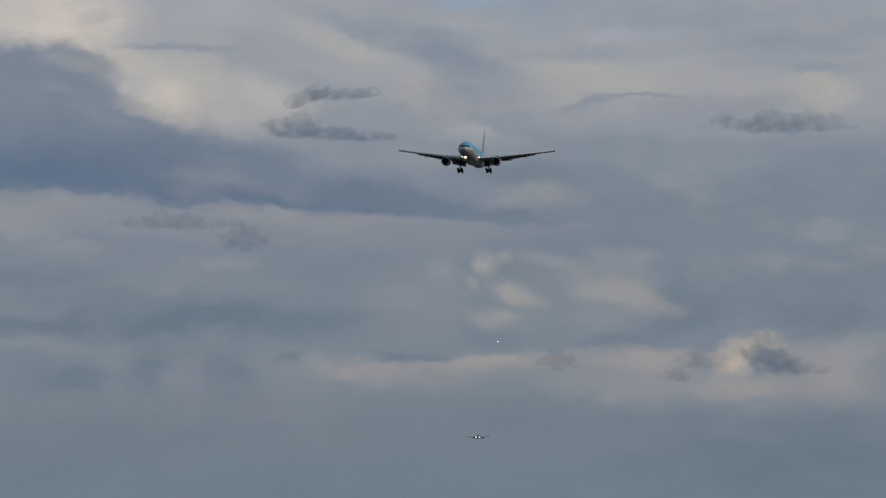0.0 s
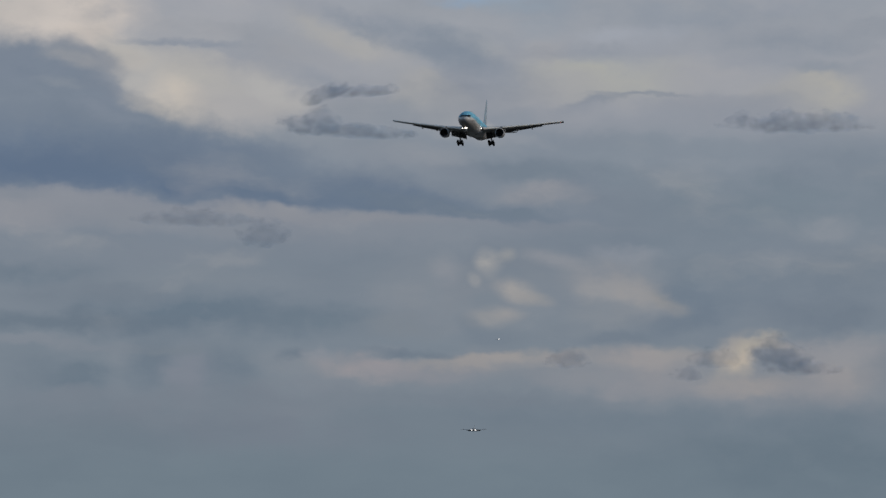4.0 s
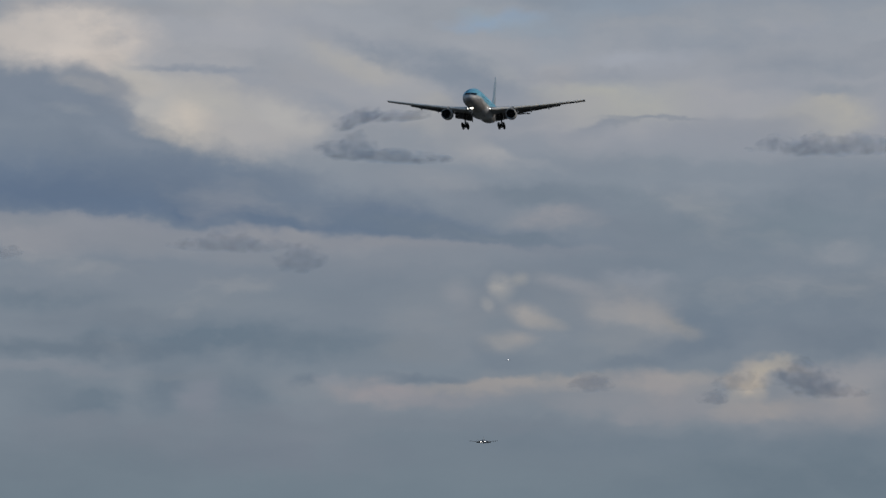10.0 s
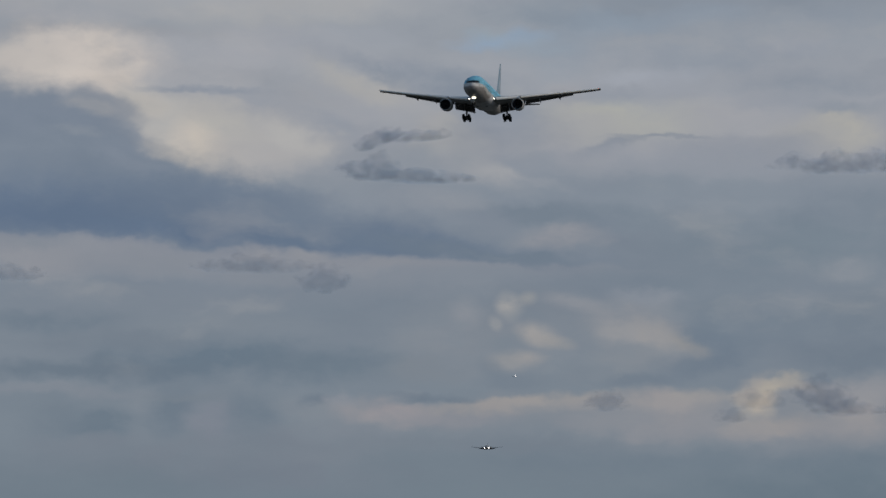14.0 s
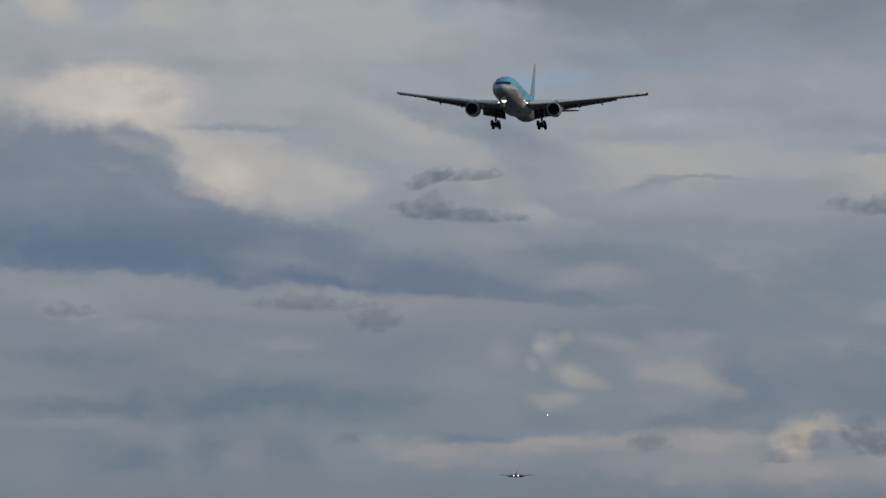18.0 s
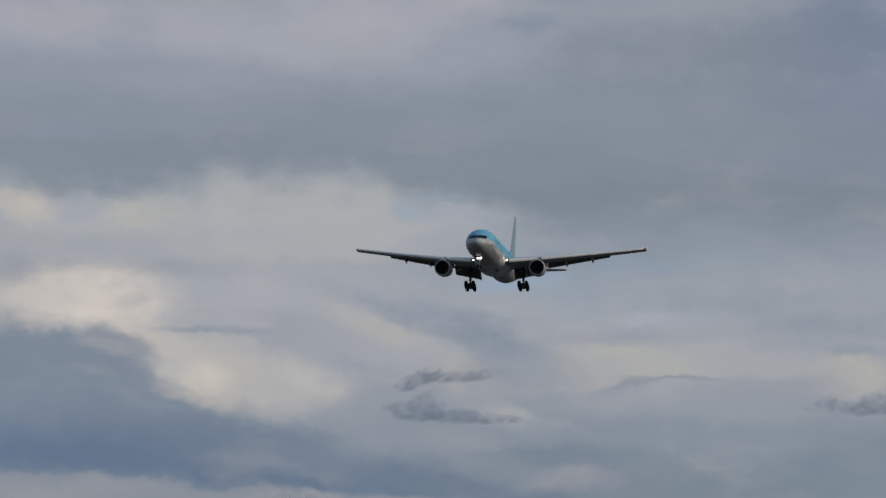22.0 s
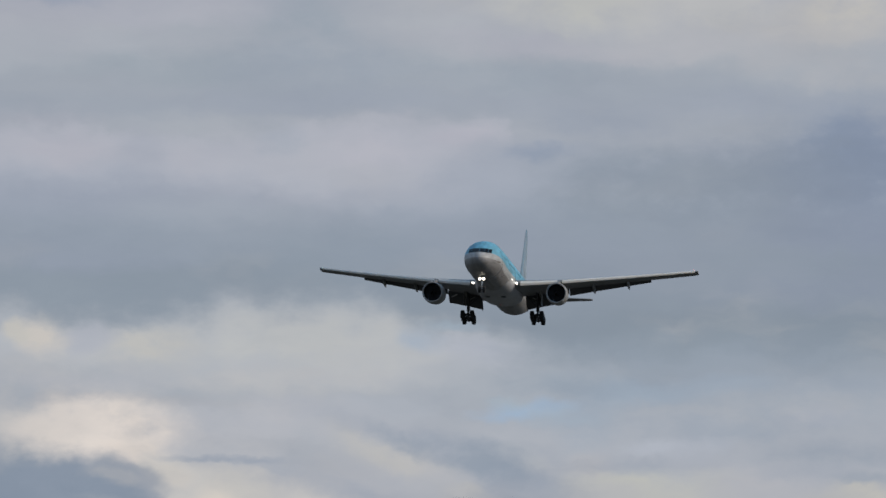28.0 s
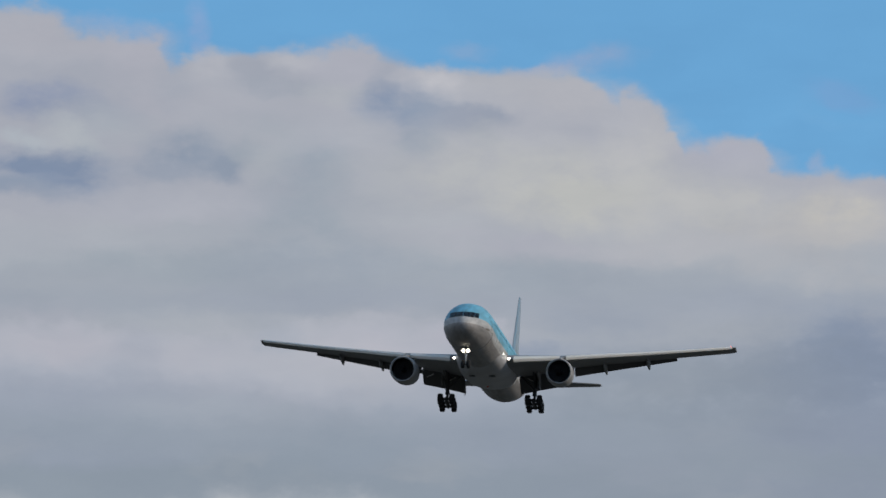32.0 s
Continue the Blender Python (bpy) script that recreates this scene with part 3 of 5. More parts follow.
puff(-0.452, 1.341, 0.058, 0.061, 45, lin(142, 145, 150), 0.48)
puff(-0.467, 1.369, 0.102, 0.031, -20, lin(143, 146, 152), 0.66)
puff(-0.387, 1.289, 0.085, 0.020, -22, lin(150, 151, 153), 0.60)
puff(-0.572, 1.339, 0.204, 0.068, -8, lin(127, 136, 148), 0.72)
puff(-0.462, 1.299, 0.102, 0.061, -30, lin(126, 135, 147), 0.60)
puff(-0.592, 1.299, 0.170, 0.034, 0, lin(131, 140, 150), 0.48)
puff(-0.512, 1.361, 0.075, 0.022, -8, lin(160, 159, 159), 0.60)
puff(-0.532, 1.319, 0.068, 0.015, -6, lin(140, 146, 153), 0.60)
puff(-0.432, 1.264, 0.102, 0.017, -14, lin(130, 138, 149), 0.48)
puff(-0.532, 1.194, 0.510, 0.078, -2, lin(103, 118, 137), 1.00)
puff(-0.532, 1.169, 0.442, 0.048, -2, lin(97, 113, 134), 1.00)
puff(-0.282, 1.149, 0.510, 0.058, -5, lin(98, 114, 134), 1.00)
puff(-0.332, 1.194, 0.272, 0.061, -8, lin(108, 121, 137), 0.84)
puff(-0.052, 1.127, 0.374, 0.041, -6, lin(101, 116, 134), 1.00)
puff(-0.132, 1.169, 0.204, 0.044, -12, lin(112, 124, 138), 0.72)
puff(0.148, 1.103, 0.255, 0.024, -7, lin(108, 121, 135), 1.00)
puff(0.268, 1.092, 0.136, 0.015, -3, lin(113, 125, 137), 0.96)
puff(-0.102, 1.234, 0.136, 0.024, -6, lin(140, 146, 153), 0.60)
# light strip beneath the bank
puff(-0.582, 1.099, 0.187, 0.051, 0, lin(144, 146, 151), 0.90)
puff(-0.472, 1.109, 0.187, 0.031, -4, lin(138, 142, 149), 0.84)
puff(-0.612, 1.124, 0.102, 0.020, 0, lin(130, 137, 145), 0.60)
puff(-0.382, 1.084, 0.238, 0.037, 0, lin(135, 140, 147), 0.72)
puff(-0.162, 1.101, 0.136, 0.022, 0, lin(142, 144, 149), 0.96)
puff(-0.012, 1.087, 0.238, 0.020, -3, lin(138, 141, 147), 0.90)
puff(-0.202, 1.059, 0.153, 0.027, 0, lin(134, 139, 146), 0.60)
puff(0.068, 1.049, 0.272, 0.041, 0, lin(131, 137, 145), 0.60)
puff(0.218, 1.059, 0.136, 0.031, 0, lin(128, 136, 145), 0.48)
puff(-0.572, 0.987, 0.187, 0.031, 0, lin(112, 124, 135), 0.96)
puff(-0.392, 1.019, 0.340, 0.037, 0, lin(126, 134, 143), 0.60)
puff(-0.252, 0.979, 0.272, 0.027, 0, lin(126, 134, 142), 0.60)
puff(-0.072, 0.994, 0.238, 0.037, 0, lin(120, 130, 140), 0.60)
puff(-0.282, 0.909, 0.340, 0.054, 0, lin(106, 120, 132), 1.00)
puff(-0.072, 0.904, 0.221, 0.048, 0, lin(109, 122, 133), 0.90)
puff(-0.532, 0.899, 0.289, 0.031, 0, lin(109, 121, 132), 0.96)
puff(-0.432, 0.949, 0.340, 0.031, 0, lin(116, 126, 136), 0.60)
puff(-0.562, 0.861, 0.289, 0.017, -2, lin(128, 135, 143), 1.00)
puff(-0.420, 0.807, 0.044, 0.078, 8, lin(127, 135, 143), 0.96)
puff(-0.492, 0.806, 0.119, 0.041, 0, lin(108, 121, 132), 1.00)
puff(-0.367, 0.824, 0.068, 0.068, 0, lin(110, 122, 133), 0.96)
puff(-0.287, 0.804, 0.058, 0.085, 42, lin(127, 133, 142), 0.90)
puff(-0.212, 0.821, 0.085, 0.051, 0, lin(110, 122, 133), 0.90)
puff(-0.144, 0.837, 0.068, 0.031, 0, lin(125, 133, 141), 0.84)
puff(-0.092, 0.842, 0.048, 0.017, 0, lin(110, 121, 132), 0.96)
puff(-0.062, 0.841, 0.037, 0.022, 0, lin(134, 139, 146), 0.96)
puff(-0.332, 0.849, 0.102, 0.014, 0, lin(121, 130, 138), 0.72)
puff(-0.572, 0.809, 0.102, 0.051, 0, lin(114, 125, 135), 0.60)
puff(-0.522, 0.769, 0.136, 0.024, 0, lin(121, 129, 138), 0.60)
puff(-0.292, 0.744, 0.442, 0.058, 0, lin(120, 128, 137), 0.84)
puff(-0.132, 0.704, 0.272, 0.054, 0, lin(116, 124, 134), 0.72)
puff(-0.482, 0.699, 0.272, 0.051, 0, lin(112, 124, 133), 0.48)
puff(-0.202, 0.779, 0.153, 0.041, 0, lin(119, 127, 136), 0.60)
puff(-0.072, 0.769, 0.170, 0.051, 0, lin(122, 129, 138), 0.60)
# bright blobs
puff(0.128, 0.949, 0.153, 0.085, 0, lin(130, 136, 143), 0.72)
puff(0.088, 0.893, 0.119, 0.034, 0, lin(126, 133, 140), 0.72)
puff(0.248, 0.959, 0.221, 0.102, 0, lin(130, 136, 143), 0.60)
puff(0.240, 1.004, 0.038, 0.032, -30, lin(174, 170, 164), 1.0, True)
puff(0.272, 1.016, 0.026, 0.019, 20, lin(158, 157, 154), 0.72, True)
puff(0.213, 0.977, 0.022, 0.015, -35, lin(160, 159, 157), 0.50, True)
puff(0.158, 0.994, 0.041, 0.041, 0, lin(138, 142, 148), 0.84, True)
puff(0.288, 0.955, 0.056, 0.029, -18, lin(163, 159, 155), 0.84, True)
puff(0.318, 0.943, 0.052, 0.017, -12, lin(150, 149, 148), 0.84, True)
puff(0.243, 0.911, 0.064, 0.027, 6, lin(147, 147, 147), 0.66, True)
puff(0.273, 0.916, 0.041, 0.020, 0, lin(155, 152, 150), 0.60, True)
puff(0.353, 1.012, 0.075, 0.022, -8, lin(142, 145, 150), 0.84, True)
puff(0.206, 0.897, 0.041, 0.024, -30, lin(113, 124, 135), 0.42, True)
puff(0.258, 0.877, 0.102, 0.024, 0, lin(114, 125, 136), 0.60, True)
puff(0.268, 0.987, 0.068, 0.020, 0, lin(120, 130, 140), 0.60, True)
puff(0.228, 0.941, 0.051, 0.024, 0, lin(122, 132, 141), 0.60, True)
puff(0.338, 0.889, 0.136, 0.037, 0, lin(120, 129, 138), 0.60, True)
puff(0.468, 0.974, 0.136, 0.068, -8, lin(146, 147, 150), 0.90, True)
puff(0.508, 0.951, 0.102, 0.041, -18, lin(156, 153, 151), 1.00)
puff(0.548, 0.935, 0.054, 0.020, -24, lin(161, 155, 148), 1.00)
puff(0.428, 0.959, 0.061, 0.034, 0, lin(150, 150, 151), 0.72)
puff(0.488, 0.914, 0.119, 0.037, 0, lin(134, 139, 145), 0.72)
puff(0.493, 1.024, 0.119, 0.024, -6, lin(136, 142, 150), 0.84)
puff(0.528, 0.999, 0.068, 0.031, -30, lin(138, 143, 149), 0.60)
puff(0.448, 0.909, 0.102, 0.041, 0, lin(130, 136, 142), 0.60)
puff(0.613, 0.949, 0.119, 0.075, -8, lin(109, 122, 135), 1.00)
puff(0.558, 0.901, 0.136, 0.034, 6, lin(110, 122, 134), 0.72)
puff(0.598, 0.999, 0.102, 0.041, 0, lin(117, 128, 138), 0.72)
puff(0.738, 0.969, 0.340, 0.078, 0, lin(115, 126, 137), 0.84)
puff(0.848, 0.909, 0.170, 0.044, 0, lin(112, 123, 134), 0.84)
puff(0.468, 0.874, 0.102, 0.017, 0, lin(112, 123, 134), 0.72)
puff(0.888, 1.009, 0.153, 0.068, 0, lin(117, 127, 137), 0.72)
# low bright strip
bank(((-0.112, 0.824), (-0.062, 0.837), (0.008, 0.837), (0.058, 0.843), (0.108, 0.834), (0.168, 0.839), (0.218, 0.845), (0.268, 0.851), (0.368, 0.851), (0.428, 0.854), (0.488, 0.849), (0.568, 0.857), (0.618, 0.851), (0.653, 0.859), (0.678, 0.871), (0.713, 0.875), (0.768, 0.868), (0.808, 0.869), (0.868, 0.873), (0.936, 0.877), (1.088, 0.879)),
     ((-0.112, 0.821), (-0.062, 0.807), (0.008, 0.799), (0.068, 0.797), (0.168, 0.794), (0.268, 0.797), (0.368, 0.789), (0.468, 0.777), (0.568, 0.769), (0.668, 0.764), (0.768, 0.759), (0.868, 0.759), (1.088, 0.764)), lin(135, 138, 143), 0.66, 0.040, 0.110, 0.060)
puff(0.028, 0.817, 0.136, 0.034, 0, lin(149, 145, 147), 0.96)
puff(0.128, 0.809, 0.204, 0.027, 0, lin(139, 140, 145), 0.60)
puff(0.268, 0.839, 0.221, 0.019, 5, lin(154, 150, 147), 0.96)
puff(0.208, 0.827, 0.153, 0.024, 0, lin(150, 147, 146), 0.72)
puff(0.368, 0.834, 0.119, 0.024, 0, lin(146, 145, 146), 0.72)
puff(0.518, 0.834, 0.136, 0.037, 0, lin(150, 147, 147), 0.96)
puff(0.578, 0.847, 0.085, 0.020, 0, lin(152, 149, 147), 0.72)
puff(0.468, 0.799, 0.187, 0.034, 0, lin(138, 140, 145), 0.72)
puff(0.398, 0.799, 0.119, 0.031, 0, lin(132, 136, 142), 0.60)
puff(0.108, 0.846, 0.102, 0.012, -3, lin(110, 121, 132), 0.96)
puff(0.548, 0.797, 0.153, 0.034, 0, lin(143, 142, 145), 0.42)
puff(0.683, 0.844, 0.065, 0.044, 38, lin(178, 168, 155), 1.00)
puff(0.713, 0.867, 0.085, 0.017, 10, lin(170, 163, 152), 1.00)
puff(0.763, 0.863, 0.051, 0.014, -20, lin(156, 152, 147), 0.96)
puff(0.663, 0.859, 0.051, 0.031, 30, lin(160, 155, 150), 0.72)
puff(0.718, 0.794, 0.136, 0.025, 2, lin(154, 149, 146), 0.96)
puff(0.653, 0.794, 0.068, 0.027, 0, lin(150, 147, 146), 0.72)
puff(0.858, 0.814, 0.095, 0.068, 0, lin(148, 146, 147), 0.96)
puff(0.868, 0.854, 0.153, 0.034, 0, lin(143, 144, 148), 0.72)
puff(0.808, 0.849, 0.085, 0.027, 0, lin(142, 143, 147), 0.72)
puff(0.618, 0.784, 0.187, 0.027, 0, lin(138, 140, 145), 0.42)
puff(0.808, 0.774, 0.187, 0.020, 0, lin(131, 135, 141), 0.36)
puff(0.788, 0.794, 0.102, 0.027, 0, lin(140, 141, 145), 0.72)
puff(0.128, 0.759, 0.442, 0.027, 0, lin(118, 127, 136), 0.72)
puff(0.618, 0.727, 0.714, 0.037, 0, lin(112, 124, 134), 0.72)
puff(0.818, 0.659, 0.442, 0.102, 0, lin(105, 119, 129), 0.72)
puff(0.068, 0.729, 0.204, 0.034, 0, lin(115, 126, 135), 0.48)
soft_wander = sky("ShaderNodeMix", data_type="VECTOR")
soft_wander.inputs[0].default_value = 0.35
wl.new(flat, [i for i in soft_wander.inputs if i.type == "VECTOR"][0])
wl.new(wander, [i for i in soft_wander.inputs if i.type == "VECTOR"][1])
soft_wander = [o for o in soft_wander.outputs if o.type == "VECTOR"][0]
# thin bright wisps and darker rags over the middle of the deck
wisp_noise = sky("ShaderNodeTexNoise", ((0, sky("ShaderNodeVectorMath", ((0, soft_wander), (1, (1.0, 2.6, 1.0))), operation="MULTIPLY").outputs[0]), ("Scale", 5.5), ("Detail", 5.0), ("Roughness", 0.52))).outputs["Fac"]
zone = sky_math("MULTIPLY", ramp(0.72, 0.95, 0.0, 1.0, up), ramp(1.55, 1.85, 1.0, 0.25, up))
below_blue = ramp(2.30, 2.45, 1.0, 0.0, up)
over(sky_math("MULTIPLY", sky_math("MULTIPLY", ramp(0.52, 0.76, 0.0, 0.28, wisp_noise), zone), below_blue), lin(170, 167, 164))
over(sky_math("MULTIPLY", ramp(0.47, 0.22, 0.0, 0.24, wisp_noise), zone), lin(108, 120, 134))
# grain of the deck: streaks and billowing mottle; the shaded side of each lump is bluer
fibre = sky("ShaderNodeTexNoise", ((0, sky("ShaderNodeVectorMath", ((0, soft_wander), (1, (1.0, 3.6, 1.0))), operation="MULTIPLY").outputs[0]), ("Scale", 4.0), ("Detail", 5.0), ("Roughness", 0.55))).outputs["Fac"]
billow = sky("ShaderNodeTexNoise", ((0, sky("ShaderNodeVectorMath", ((0, soft_wander), (1, (1.0, 1.9, 1.0))), operation="MULTIPLY").outputs[0]), ("Scale", 11.0), ("Detail", 4.0), ("Roughness", 0.5))).outputs["Fac"]
lumps = sky_math("ADD", sky_math("MULTIPLY", fibre, 0.7), sky_math("MULTIPLY", billow, 0.3))
cloudy = sky_math("MULTIPLY", ramp(2.35, 2.70, 1.0, 0.20, up), ramp(1.75, 2.10, 1.0, 1.2, up))
swing = sky_math("MULTIPLY", sky_math("SUBTRACT", lumps, 0.5), cloudy)
tone = sky("ShaderNodeCombineXYZ", ((0, sky_math("MULTIPLY_ADD", swing, 0.30, 0.985)), (1, sky_math("MULTIPLY_ADD", swing, 0.27, 1.0)), (2, sky_math("MULTIPLY_ADD", swing, 0.22, 1.035)))).outputs[0]
grained = sky("ShaderNodeVectorMath", ((0, colour), (1, tone)), operation="MULTIPLY").outputs[0]
background = sky("ShaderNodeBackground", (("Color", grained), ("Strength", 1.0)))
out = sky("ShaderNodeOutputWorld", (("Surface", background.outputs[0]),))


# ---- materials ----
def material(name, rgb, rough=0.5, metal=0.0, vary=0.06, scale=2.0, bump=0.0, glow=None, coat=0.0):
    m = bpy.data.materials.new(name)
    m.use_nodes = True
    n, l = m.node_tree.nodes, m.node_tree.links
    b = n["Principled BSDF"]
    b.inputs["Roughness"].default_value, b.inputs["Metallic"].default_value = rough, metal
    b.inputs["Coat Weight"].default_value = coat
    spot = node("ShaderNodeTexCoord", n, l).outputs["Object"]
    big = node("ShaderNodeTexNoise", n, l, ((0, spot), ("Scale", scale * 0.25), ("Detail", 5.0))).outputs["Fac"]
    fine = node("ShaderNodeTexNoise", n, l, ((0, spot), ("Scale", scale * 6), ("Detail", 4.0))).outputs["Fac"]
    both = node("ShaderNodeMath", n, l, ((0, big), (1, fine)), operation="ADD").outputs[0]
    tone = node("ShaderNodeMapRange", n, l, ((0, both), (1, 0.6), (2, 1.4), (3, 1 - vary * 1.6), (4, 1 + vary))).outputs[0]
    tint = node("ShaderNodeVectorMath", n, l, ((0, rgb), ("Scale", tone)), operation="SCALE").outputs[0]
    l.new(tint, b.inputs["Base Color"])
    gloss = node("ShaderNodeMapRange", n, l, ((0, fine), (1, 0.3), (2, 0.7), (3, max(0.02, rough - 0.08)), (4, min(1, rough + 0.08)))).outputs[0]
    l.new(gloss, b.inputs["Roughness"])
    if bump:
        relief = node("ShaderNodeBump", n, l, (("Strength", bump), ("Distance", 0.02), ("Height", fine))).outputs[0]
        l.new(relief, b.inputs["Normal"])
    if glow:
        b.inputs["Emission Color"].default_value = (*glow[0], 1)
        b.inputs["Emission Strength"].default_value = glow[1]
    return m


CLEAN_WHITE = material("clean_white_paint", (0.52, 0.52, 0.54), 0.5, vary=0.22, scale=0.9)
# white paint taken down to grey: the nacelles' shade is in the colour
NACELLE_SHADE = material("nacelle_shaded_white", (0.31, 0.305, 0.30), 0.42, vary=0.12, scale=1.0)
WHITE = material("white_paint", (0.52, 0.50, 0.47), 0.38, vary=0.10, scale=0.8, coat=0.2)
BLUE = material("sky_blue_paint", (0.19, 0.28, 0.345), 0.35, vary=0.07, scale=0.8, coat=0.3)
GREY = material("grey_wing_paint", (0.22, 0.22, 0.225), 0.5, vary=0.10, scale=1.2)
# also on the flaps, where the dark tone stands for their shade
DARK_GREY = material("dark_panel_flap_shade", (0.07, 0.07, 0.073), 0.6, vary=0.12, scale=1.5)
METAL = material("bare_metal", (0.62, 0.61, 0.59), 0.34, 0.75, vary=0.08, scale=1.5)
STEEL = material("gear_steel", (0.045, 0.045, 0.048), 0.5, 0.3, vary=0.1, scale=3)
RUBBER = material("black_rubber", (0.018, 0.018, 0.019), 0.85, vary=0.15, scale=4)
HUB = material("wheel_hub", (0.12, 0.12, 0.125), 0.5, 0.4, vary=0.1)
DUCT = material("dark_duct", (0.010, 0.010, 0.011), 0.6, vary=0.1)
BLADE = material("fan_titanium", (0.03, 0.03, 0.033), 0.5, 0.3, vary=0.1)
CABIN_GLASS = material("cabin_glass", (0.16, 0.45, 0.58), 0.4, vary=0.05)
GLASS = material("cockpit_glass", (0.006, 0.008, 0.011), 0.30, vary=0.05)
for _m in (DUCT, BLADE):
    _m.node_tree.nodes["Principled BSDF"].inputs["Specular IOR Level"].default_value = 0.12
GLASS.node_tree.nodes["Principled BSDF"].inputs["Specular IOR Level"].default_value = 0.10
SATIN = material("satin_slat_paint", (0.80, 0.78, 0.74), 0.40, 0.0, vary=0.08, scale=1.5)
LIP = material("inlet_lip_metal", (0.40, 0.39, 0.39), 0.45, 0.0, vary=0.10, scale=1.5)
SEAM = material("seam_grey", (0.36, 0.35, 0.34), 0.6, vary=0.2)
SMUDGE = material("grey_brown_marking", (0.17, 0.14, 0.12), 0.5, vary=0.2)
LAMP = material("landing_lamp", (1, 1, 1), 0.3, glow=((1.0, 0.90, 0.74), 4.0))
EMBLEM = material("pale_emblem", (0.30, 0.37, 0.43), 0.45, vary=0.1)
LAMP_SMALL = material("root_lamp", (1, 1, 1), 0.3, glow=((1.0, 0.93, 0.80), 4.5))
RED_LAMP = material("red_lamp", (0.6, 0.05, 0.04), 0.3, glow=((1.0, 0.2, 0.16), 2.0))
BEACON = material("red_beacon", (0.18, 0.07, 0.06), 0.3, glow=((1.0, 0.10, 0.08), 0.02))
GREEN_LAMP = material("green_lamp", (0.3, 0.6, 0.4), 0.3, glow=((0.85, 1.0, 0.92), 0.2))


def livery():
    """Sky-blue upper fuselage over a white belly, with a silver line between."""
    m = bpy.data.materials.new("fuselage_paint")
    m.use_nodes = True
    n, l = m.node_tree.nodes, m.node_tree.links
    b = n["Principled BSDF"]
    spot = node("ShaderNodeTexCoord", n, l).outputs["Object"]
    s = node("ShaderNodeSeparateXYZ", n, l, ((0, spot),)).outputs
    rise = node("ShaderNodeMapRange", n, l, ((0, s[1]), (1, 0.5), (2, 14.0), (3, -0.52), (4, -1.35)), interpolation_type="SMOOTHSTEP").outputs[0]
    above = node("ShaderNodeMath", n, l, ((0, s[2]), (1, rise)), operation="SUBTRACT").outputs[0]
    is_blue = node("ShaderNodeMapRange", n, l, ((0, above), (1, 0.0), (2, 0.05))).outputs[0]
    is_line = node("ShaderNodeMapRange", n, l, ((0, above), (1, -0.95), (2, -0.88))).outputs[0]
    grime = node("ShaderNodeTexNoise", n, l, ((0, node("ShaderNodeVectorMath", n, l, ((0, spot), (1, (1.0, 0.15, 1.0))), operation="MULTIPLY").outputs[0]), ("Scale", 1.6), ("Detail", 6.0))).outputs["Fac"]
    tone = node("ShaderNodeMapRange", n, l, ((0, grime), (1, 0.3), (2, 0.75), (3, 1.18), (4, 0.62))).outputs[0]
    colour_now = None
    for fac, low, high in ((is_line, (0.30, 0.288, 0.285, 1), (0.51, 0.51, 0.51, 1)), (is_blue, None, (0.155, 0.46, 0.63, 1))):
        mix = node("ShaderNodeMix", n, l, data_type="RGBA")
        l.new(fac, mix.inputs[0])
        a, c = [i for i in mix.inputs if i.type == "RGBA"]
        if low:
            a.default_value = low
        else:
            l.new(colour_now, a)
        c.default_value = high
        colour_now = [o for o in mix.outputs if o.type == "RGBA"][0]
    l.new(node("ShaderNodeVectorMath", n, l, ((0, colour_now), ("Scale", tone)), operation="SCALE").outputs[0], b.inputs["Base Color"])
    b.inputs["Roughness"].default_value, b.inputs["Coat Weight"].default_value, b.inputs["Coat Roughness"].default_value = 0.55, 0.08, 0.35
    return m


FUSELAGE_PAINT = livery()


# ---- mesh helpers ----
def part(name, bm, mat, parent, label="", smooth=True):
    me = bpy.data.meshes.new(name)
    bmesh.ops.recalc_face_normals(bm, faces=bm.faces)
    bm.to_mesh(me)
    bm.free()
    me.materials.append(mat)
    for p in me.polygons:
        p.use_smooth = smooth
    if smooth:
        me.set_sharp_from_angle(angle=radians(38))
    ob = new(name, me)
    ob.parent = parent
    if label:
        tagged(ob, label)
    return ob


def again(ob, name, parent, m):
    """The same mesh once more, as a part of its own."""
    o = new(name, ob.data)
    o.parent = parent
    o.matrix_local = m
    return o


def loft(rings, closed=True, caps=True, loop=False):
    bm = bmesh.new()
    grid = [[bm.verts.new(p) for p in ring] for ring in rings]
    k = len(rings[0])
    for a, b in zip(grid, grid[1:] + ([grid[0]] if loop else [])):
        for i in range(k if closed else k - 1):
            j = (i + 1) % k
            bm.faces.new((a[i], a[j], b[j], b[i]))
    if caps and not loop:
        bm.faces.new(list(reversed(grid[0])))
        bm.faces.new(grid[-1])
    return bm


def lathe(profile, seg=32, axis="y", loop=False):
    """A surface of revolution about the y axis from (y, radius) pairs."""
    rings = []
    for y, r in profile:
        rings.append([(r * math.cos(2 * math.pi * i / seg), y, r * math.sin(2 * math.pi * i / seg)) for i in range(seg)])
    if axis == "x":
        rings = [[(p[1], p[0], p[2]) for p in ring] for ring in rings]
    return loft(rings, loop=loop)


def rod(a, b, r, seg=12, r2=None):
    a, b = Vector(a), Vector(b)
    d = (b - a).normalized()
    s = d.orthogonal().normalized()
    t = d.cross(s)
    r2 = r if r2 is None else r2
    rings = [[tuple(c + (s * math.cos(2 * math.pi * i / seg) + t * math.sin(2 * math.pi * i / seg)) * q) for i in range(seg)] for c, q in ((a, r), (b, r2))]
    return loft(rings)


